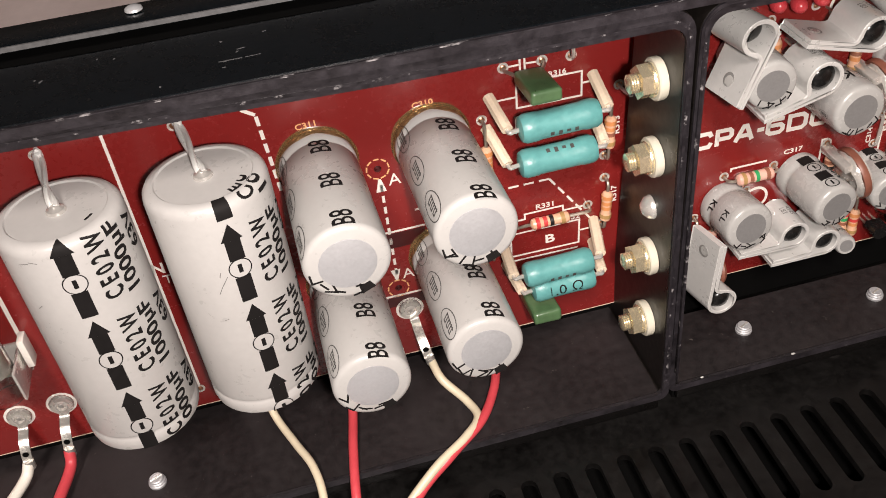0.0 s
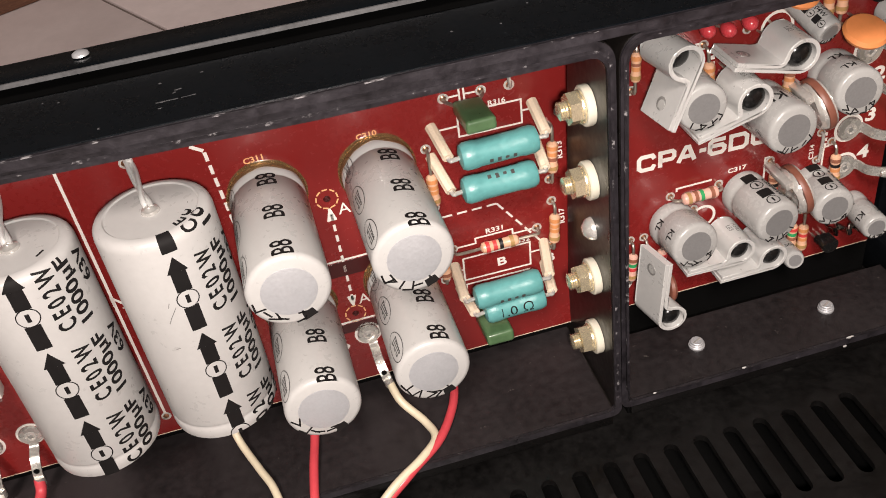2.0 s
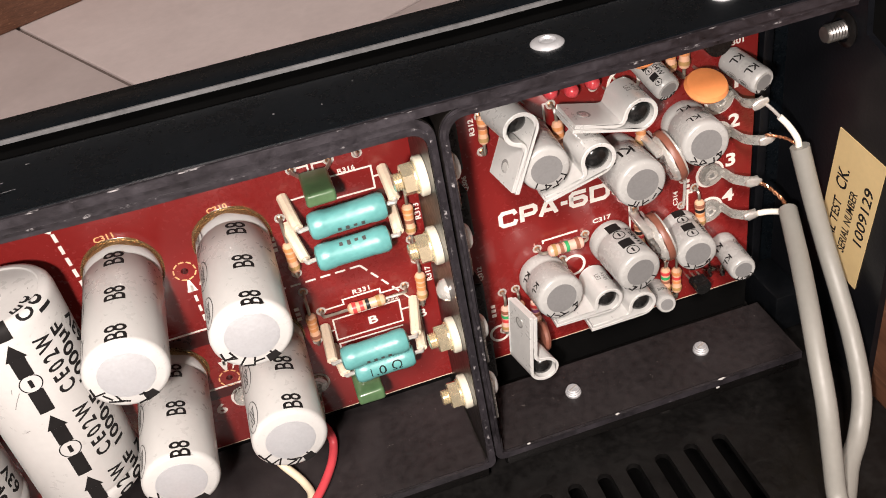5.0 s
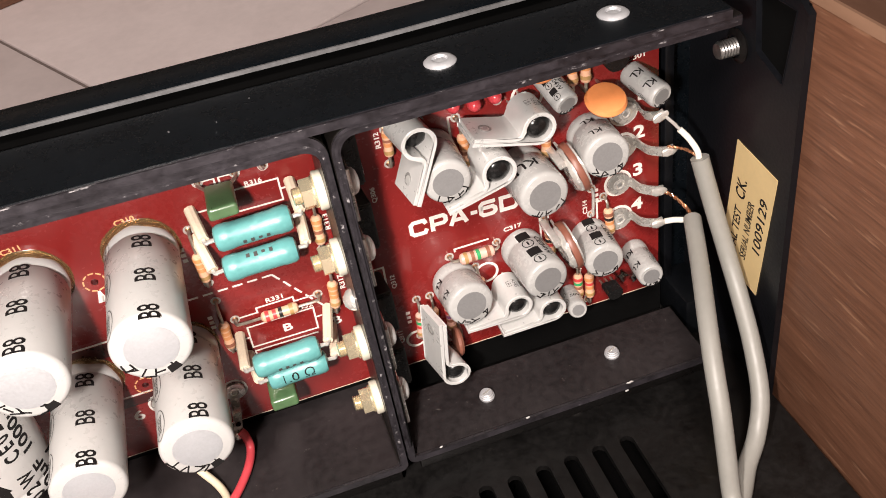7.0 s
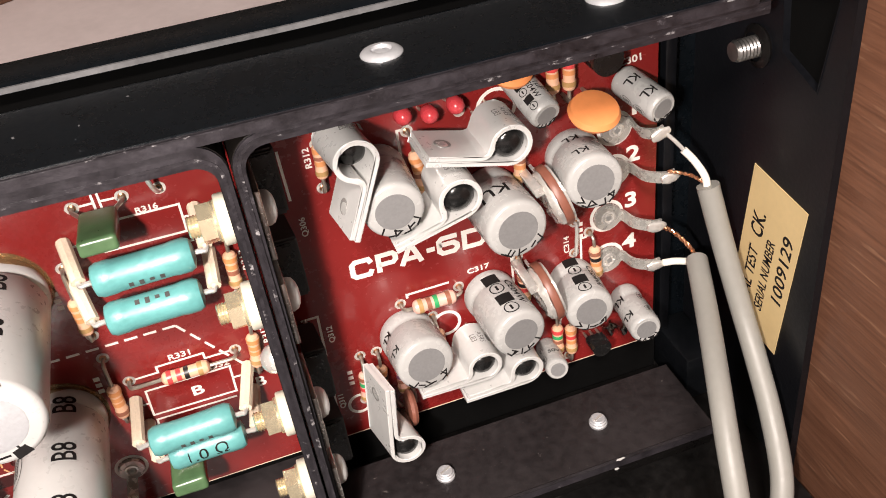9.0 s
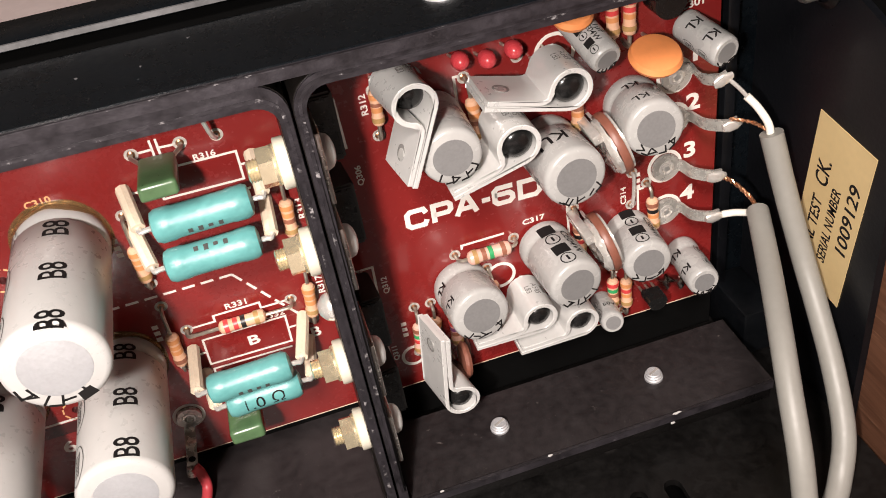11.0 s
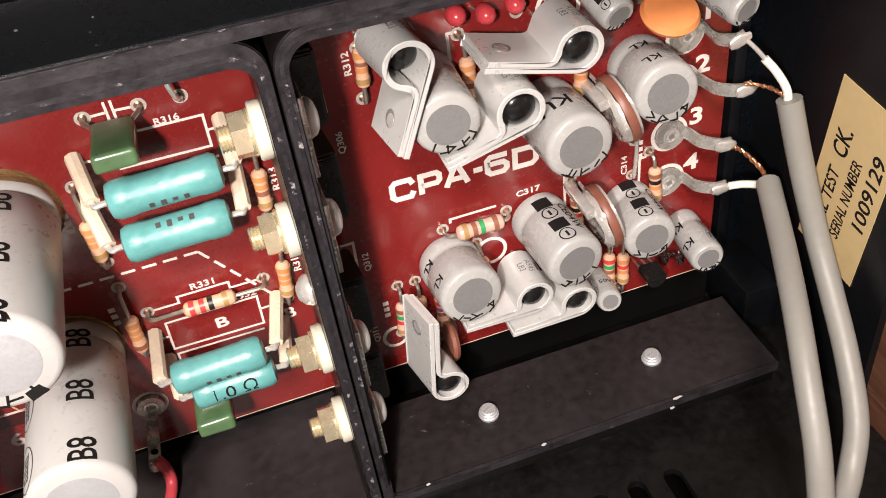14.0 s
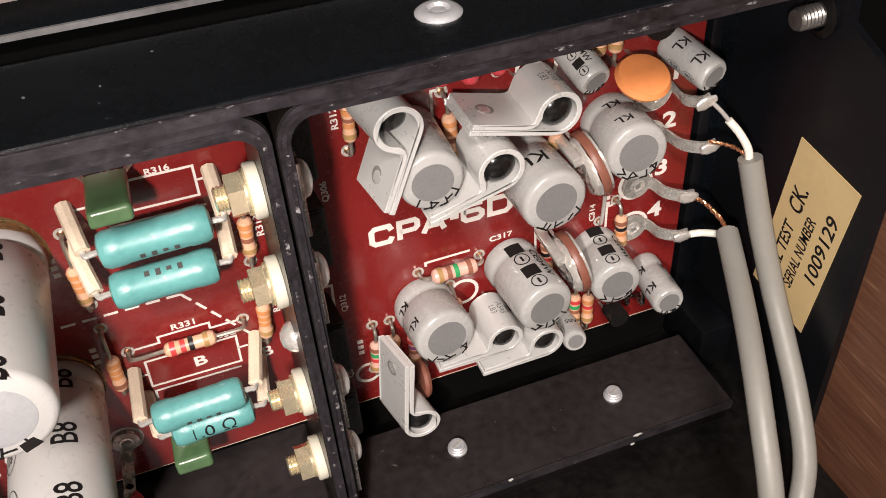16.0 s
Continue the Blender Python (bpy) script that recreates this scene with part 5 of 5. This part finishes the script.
power_resistor((-34.0, 77.2), (-20.4, 77.4), 7.0, 4.8, ((-36.8, 80.2), (-19.0, 80.4)), "", "teal coated power resistor on sleeved leads")
power_resistor((-34.3, 70.6), (-21.0, 70.7), 7.0, 4.8, ((-37.6, 74.6), (-19.0, 73.0)), "x", "teal coated power resistor on sleeved leads")
power_resistor((-35.2, 48.6), (-22.4, 48.9), 9.0, 4.6, ((-36.4, 50.0), (-18.8, 50.2)), "", "teal coated power resistor above its twin")
power_resistor((-33.6, 44.0), (-21.8, 44.2), 8.2, 4.6, ((-36.0, 44.6), (-19.0, 45.2)), "1.0 \u03a9", "teal coated power resistor marked 1.0 \u03a9")


def film_cap(u, v, w, wd, ht, th, legs, label, spin=0):
    """A dipped film capacitor, a soft flat slab on two leads."""
    e = empty("film_capacitor", board_at(u, v), label, "capacitor", "green film capacitors")
    b = bmesh.new()
    bmesh.ops.create_cube(b, size=1)
    bmesh.ops.scale(b, vec=(wd, ht, th), verts=b.verts)
    bmesh.ops.bevel(b, geom=list(b.edges), offset=min(th, ht) * 0.30, segments=4, affect="EDGES", profile=0.6)
    for x in b.verts:
        x.co += 0.12 * noise.noise_vector(x.co * 0.6 + Vector((u, v, 0)))
    part("body", b, M["green"], e, "glossy dark green dipped body", m=at(0, 0, w, 84, 0, spin))
    for lu, lv in legs:
        part("lead", tube([(lu - u, lv - v, 0), (lu - u, lv - v, 1.2), ((lu - u) * 0.7, (lv - v) * 0.5, w * 0.4), ((lu - u) * 0.5, 0, w * 0.7)], 0.32, 8, 4), M["lead"], e)
    return e


film_cap(-30.7, 84.6, 7.4, 4.9, 9.4, 2.2, ((-34.0, 84.7), (-27.5, 84.6)), "dark green dipped film capacitor above the teal resistors", 0)
film_cap(-31.8, 39.4, 7.2, 5.2, 9.2, 2.5, ((-34.0, 38.5), (-29.0, 38.5)), "dark green dipped film capacitor below the teal resistors", 0)


def ceramic_disc(u, v, w, d, th, rx, rz, label, mat="orange"):
    e = empty("ceramic_disc", board_at(u, v), label, "capacitor", "ceramic capacitors")
    b = lathe([(0, -th / 2), (d * 0.3, -th / 2), (d * 0.45, -th * 0.36), (d / 2, 0), (d * 0.45, th * 0.36), (d * 0.3, th / 2), (0, th / 2)], 40)
    part("body", b, M[mat], e, m=at(0, 0, w, rx, 0, rz))
    for k in (-1, 1):
        part("lead", tube([(k * 1.6, 0, 0), (k * 1.6, 0, w * 0.4), (k * 1.2, -0.4, w * 0.75)], 0.3, 8, 4), M["lead"], e)
    return e


ceramic_disc(38.3, 82.3, 7.4, 7.7, 2.1, -68, 0, "bright orange ceramic disc capacitor leaning on its leads")
ceramic_disc(27.6, 90.0, 4.0, 6.0, 2.0, -68, 0, "orange ceramic disc capacitor under the case edge")
ceramic_disc(4.6, 34.8, 5.0, 6.4, 1.5, 90, 84, "thin reddish-brown ceramic disc seen on edge", "phenolic")
for u, v in ((11.6, 87.0), (15.4, 86.2), (19.3, 86.6)):
    e = empty("tantalum_bead", board_at(u, v), "small red dipped tantalum bead capacitor", "capacitor", "tantalum beads")
    part("bead", lathe([(0, 0.8), (0.6, 0.9), (1.0, 1.6), (1.3, 2.6), (1.15, 3.6), (0.65, 4.2), (0, 4.4)], 24), M["tantal"], e)
    for k in (-1, 1):
        part("lead", tube([(k * 0.9, 0, 0), (k * 0.6, 0, 1.3)], 0.25, 6, 2, soft=False), M["lead"], e)


def trimmer(u, v, turn, label):
    e = empty("trimmer", board_at(u, v), label, "trimmer", "trimmer potentiometers")
    m = at(0, 0, 5.6, 0, 90, 0)
    hold = pose(0, 0, 0, 0, 0, turn)
    part("disc", lathe([(0, 0), (5.0, 0), (5.1, 0.2), (5.1, 1.1), (5.0, 1.3), (0, 1.3)], 40), M["phenolic"], e, "brown phenolic disc", m=hold @ m)
    wp = lathe([(0, -1.5), (0.8, -1.4), (1.6, -1.1), (2.4, -1.3), (3.2, -1.0), (4.0, -1.1), (4.6, -0.6), (4.75, 0.0)], 32)
    for x in wp.verts:
        x.co += 0.35 * noise.noise_vector(x.co * 0.7 + Vector((u, 0, 0)))
    part("wiper", wp, M["tin"], e, "bright metal wiper", m=hold @ m)
    part("wiper_slot", box(-2.2, -0.25, -1.36, 2.2, 0.25, -1.28), M["lead"], e, m=hold @ m)
    part("back_plate", plate(ring_points(0, 0, 4.7, 28), [ring_points(0, 0, 2.0, 18)], 1.35, 1.75), M["tin"], e, "thin metal back ring", m=hold @ m)
    for k in (-1, 0, 1):
        part("leg", box(-0.2, 2.6 * k - 0.6, 0, 0.3, 2.6 * k + 0.6, 2.4), M["tin"], e, m=hold)
    part("cheek", box(-2.4, 3.0, 0.3, -0.9, 4.6, 8.2, 0.2), M["tin"], e, "bright folded metal cheek", m=hold)
    return e


trimmer(31.6, 68.8, 18, "round brown trimmer with bright metal wiper standing on edge")
trimmer(29.4, 51.0, 14, "round brown trimmer with bright metal wiper standing on edge")


def small_transistor(u, v, turn, h=5.0, size=1.0):
    e = empty("small_transistor", board_at(u, v, 0, turn), "small black plastic transistor", "transistor", "plastic transistors")
    pts = ring_points(0, 0, 2.4 * size, 16, -30, 210)
    b = plate(pts, z0=2.0, z1=2.0 + h)
    bmesh.ops.bevel(b, geom=[x for x in b.edges if x.is_manifold and x.calc_face_angle(0) > 0.9], offset=0.2, segments=2, affect="EDGES")
    part("body", b, M["plastic"], e)
    for k in (-1, 0, 1):
        part("lead", tube([(1.2 * k, 0, 0), (1.2 * k, 0, 2.1)], 0.25, 6, 2, soft=False), M["lead"], e)


small_transistor(41.4, 88.8, 175, 4.0, 1.0)
small_transistor(39.9, 34.0, 180, 3.2, 0.72)


tab = empty("earth_tab", board_at(43.4, 35.4), "crumpled bright solder tab beside the slim capacitor", "solder tab")
fold = strip([(-1.6, 0.2), (-1.0, 2.6), (0.2, 1.6), (0.9, 4.4), (2.0, 3.4), (2.6, 5.2)], 2.2, 0.35, 5, True, (2.6, 1.4))
for x in fold.verts:
    x.co += 0.3 * noise.noise_vector(x.co * 0.8)
part("folded_strip", fold, M["chrome"], tab, "bent bright strip", m=pose(0, 0, 0, 0, 0, 25))

# ---- solder lugs and cables ----
def lug(u, v, end_u, end_v, w_end, label, holed=False, size=1.0):
    """A riveted ring with a strip that bends away to a soldered end."""
    d = Vector((end_u - u, end_v - v, 0))
    n = d.length
    e = empty("solder_lug", board_at(u, v, 0, math.degrees(math.atan2(d.y, d.x))), label, "solder lug", "solder lugs")
    part("printed_ring", plate(ring_points(0, 0, 3.05 * size, 30), [ring_points(0, 0, 2.45 * size, 28)], 0.02, 0.05), M["silk"], e)
    part("ring", lathe([(1.1 * size, 0.1), (2.4 * size, 0.1), (2.5 * size, 0.35), (2.3 * size, 0.75), (1.2 * size, 0.75)], 28, True), M["lug"], e, "tinned ring")
    part("rivet", lathe([(0, 0.9), (0.5 * size, 0.85), (0.7 * size, 0.55), (0.9 * size, 0.95), (1.25 * size, 0.9), (1.4 * size, 0.6)], 20), M["tin"], e, "flattened rivet")
    # The square hole is not cut; a grey patch paints its shade.
    part("rivet_hole", box(-0.42 * size, -0.42 * size, 0.86, 0.42 * size, 0.42 * size, 0.92), M["hole_shade"], e, "square hole", m=pose(0, 0, 0, 0, 0, 20))
    arm = strip([(1.7, 0.45), (2.6, 0.9), (n * 0.46, w_end * 0.62), (n * 0.76, w_end * 0.96), (n, w_end)], 2.0 * size, 0.4, 6)
    part("strip", arm, M["lug"], e, "bent tinned strip")
    if holed:
        # Nothing is cut here: the hole's shade is a black disc.
        part("strip_hole", lathe([(0, 0.05), (0.55, 0.05), (0.55, 0.0)], 16), M["void"], e, "small hole painted as a black disc", m=at(n - 2.4, 0, w_end * 0.96 + 0.22, 0, -8, 0))
        part("crimp", tube([(n - 0.9, 0, w_end), (n + 1.0, 0, w_end + 0.1)], 1.1 * size, 14, 2, soft=False), M["lug"], e, "crimped end")
        return e
    so = lathe([(0, 0), (0.7, 0.15), (1.05, 1.0), (0.95, 2.2), (0.5, 3.2), (0, 3.5)], 16)
    for x in so.verts:
        x.co.x *= 0.55
        x.co += 0.18 * noise.noise_vector(x.co * 0.9 + Vector((u, v, 0)))
    part("solder", so, M["tin"], e, "lump of bright solder", m=at(n - 2.6, 0, w_end + 0.2, 0, 85, 0))
    return e


lug(45.2, 74.0, 50.0, 75.8, 7.0, "tinned solder lug riveted to the board, wire soldered on")
lug(44.9, 66.3, 52.0, 67.4, 7.0, "tinned solder lug riveted to the board, wire soldered on")
lug(43.6, 58.0, 50.6, 57.4, 5.5, "tinned solder lug riveted to the board, wire soldered on")
lug(43.6, 49.3, 50.6, 49.6, 5.5, "tinned solder lug riveted to the board, wire soldered on")


def wire(name, points, r, mat, parent, label=""):
    return part(name, tube(points, r, 14, 8), M[mat], parent, label)


ca = empty("grey_cable", BASE, "grey vinyl cable with stripped white and copper cores", "cable", "grey cables")
wire("jacket", [(54.9, -11.6, 67.0), (56.3, -14.2, 58.0), (57.6, -18.6, 47.4), (57.4, -24.4, 40.2), (56.2, -31.0, 34.2), (54.2, -37.6, 27.8), (51.0, -42.0, 22.4), (45.0, -48.0, 20.0), (36.0, -62.0, 20.0), (30, -90, 20.0)], 1.78, "cable", ca, "smooth grey jacket")
wire("core", [(54.9, -11.6, 66.0), (54.6, -11.2, 68.4), (53.4, -10.1, 70.9), (52.0, -9.1, 72.8)], 0.6, "white", ca, "white insulated core")
wire("strand", [(52.1, -9.2, 72.7), (51.0, -8.3, 74.2), (49.5, -7.3, 75.9)], 0.33, "tin", ca, "bare tinned end")
part("shield", twisted([(54.7, -11.2, 67.2), (53.3, -9.2, 68.0), (50.5, -7.4, 68.6)], 0.2, 0.16, 5.0), M["copper"], ca, "twisted copper shield")
cb = empty("grey_cable", BASE, "grey vinyl cable with stripped white and copper cores", "cable", "grey cables")
wire("jacket", [(54.6, -10.2, 51.9), (52.2, -16.0, 50.8), (49.2, -23.0, 49.6), (45.6, -31.4, 47.3), (42.9, -38.6, 43.0), (41.2, -44.6, 37.0), (40.2, -49.0, 29.0), (39.4, -53.0, 22.0), (37.0, -62.0, 20.0), (33, -90, 20)], 1.78, "cable", cb, "smooth grey jacket")
wire("core", [(54.8, -10.2, 51.4), (54.0, -8.8, 50.8), (52.6, -6.8, 50.0), (50.8, -6.1, 49.8)], 0.6, "white", cb, "white insulated core")
part("shield", twisted([(54.6, -10.0, 52.2), (54.2, -8.4, 53.6), (52.4, -6.4, 55.8), (50.4, -5.8, 57.2)], 0.24, 0.2, 5.0), M["copper"], cb, "twisted copper shield")

# ---- wires on the left side of the tray ----
lw = lug(-55.0, 39.4, -53.6, 32.4, 7.0, "tinned solder lug with a crimped end on the red board", True, 0.86)
w1 = empty("cream_wire", BASE, "cream vinyl wire running over the tray floor", "wire", "hook-up wires")
wire("insulation", [(-53.5, -7.2, 32.2), (-52.2, -9.5, 28.6), (-48.9, -14, 26.4), (-48.0, -18.5, 26.4), (-51.5, -22.5, 26.6), (-58.5, -26.5, 25.0), (-68, -33, 20), (-80, -50, 19.2)], 0.8, "cream", w1)
lug(-41.2, 36.6, -42.9, 30.6, 6.0, "tinned solder lug with a holed strip and red wire", True, 0.86)
w2 = empty("red_wire", BASE, "red vinyl wire running over the tray floor", "wire", "hook-up wires")
wire("insulation", [(-42.4, -6.3, 31.4), (-41.7, -6.9, 29.8), (-41.6, -8.4, 27.4), (-43.4, -13.0, 26.4), (-47.6, -19.5, 26.4), (-54.5, -24.6, 25.6), (-63, -30, 22), (-76, -48, 19.4)], 0.86, "red", w2)
w3 = empty("red_wire", BASE, "red vinyl wire running over the tray floor", "wire", "hook-up wires")
wire("insulation", [(-69.0, -3.0, 33.0), (-69.4, -8.0, 27.0), (-71.0, -18, 26.4), (-72.2, -26, 24.5), (-73.5, -36, 19.3), (-76, -60, 19.3)], 0.86, "red", w3)
w4 = empty("cream_wire", BASE, "cream vinyl wire running over the tray floor", "wire", "hook-up wires")
wire("insulation", [(-85.0, -3.0, 31.0), (-83.6, -7.0, 27.0), (-80.8, -14, 26.4), (-78.5, -20, 26.4), (-77.8, -26, 24.5), (-79, -36, 19.3), (-86, -60, 19.3)], 0.74, "cream", w4)

la = lug(-119.8, 37.0, -120.6, 29.4, 4.6, "tinned solder lug with a holed strip on the red board", True, 0.86)
lb = lug(-127.4, 36.4, -128.0, 28.8, 4.6, "tinned solder lug with a holed strip on the red board", True, 0.86)
w5 = empty("red_wire", BASE, "red vinyl wire hanging from a solder lug", "wire", "hook-up wires")
wire("insulation", [(-120.7, -4.6, 29.6), (-121.2, -7, 27.2), (-123.6, -16, 26.6), (-126, -26, 24), (-128, -40, 19.4)], 1.0, "red", w5)
w6 = empty("cream_wire", BASE, "cream vinyl wire hanging from a solder lug", "wire", "hook-up wires")
wire("insulation", [(-128.1, -4.6, 29.0), (-129.4, -7, 27.0), (-134, -15, 26.6), (-142, -24, 25), (-150, -40, 19.4)], 1.0, "white", w6)

fuse = empty("glass_fuse", board_at(-124.4, 47.0), "glass tube fuse in a bright sprung metal holder", "fuse")
part("tube", lathe([(2.6, 0), (3.0, 0), (3.0, 26), (2.6, 26)], 28, True), M["glass"], fuse, "clear glass tube", m=at(0, 0, 6.0, -90, 0, 0) @ pose(0, 0, 0, 0, 0, 0))
part("end_cap", lathe([(0, 5.7), (2.5, 5.7), (2.58, 6.0), (2.58, 11.4), (2.4, 11.5)], 28), M["tin"], fuse, "metal end cap", m=at(0, 0, 6.0, -90, 0, 0))
for k in (-1, 1):
    part("spring_leaf", box(k * 3.3 - 0.25, 0.3, 0.2, k * 3.3 + 0.25, 6.2, 8.4, 0.15), M["tin"], fuse, "sprung metal leaf")
part("holder_base", box(-3.6, -0.2, 0.1, 3.6, 6.4, 0.7, 0.15), M["tin"], fuse)
part("white_stop", box(3.8, 2.4, 0.0, 5.0, 8.2, 3.0, 0.2), M["silk"], fuse, "white insulating strip")
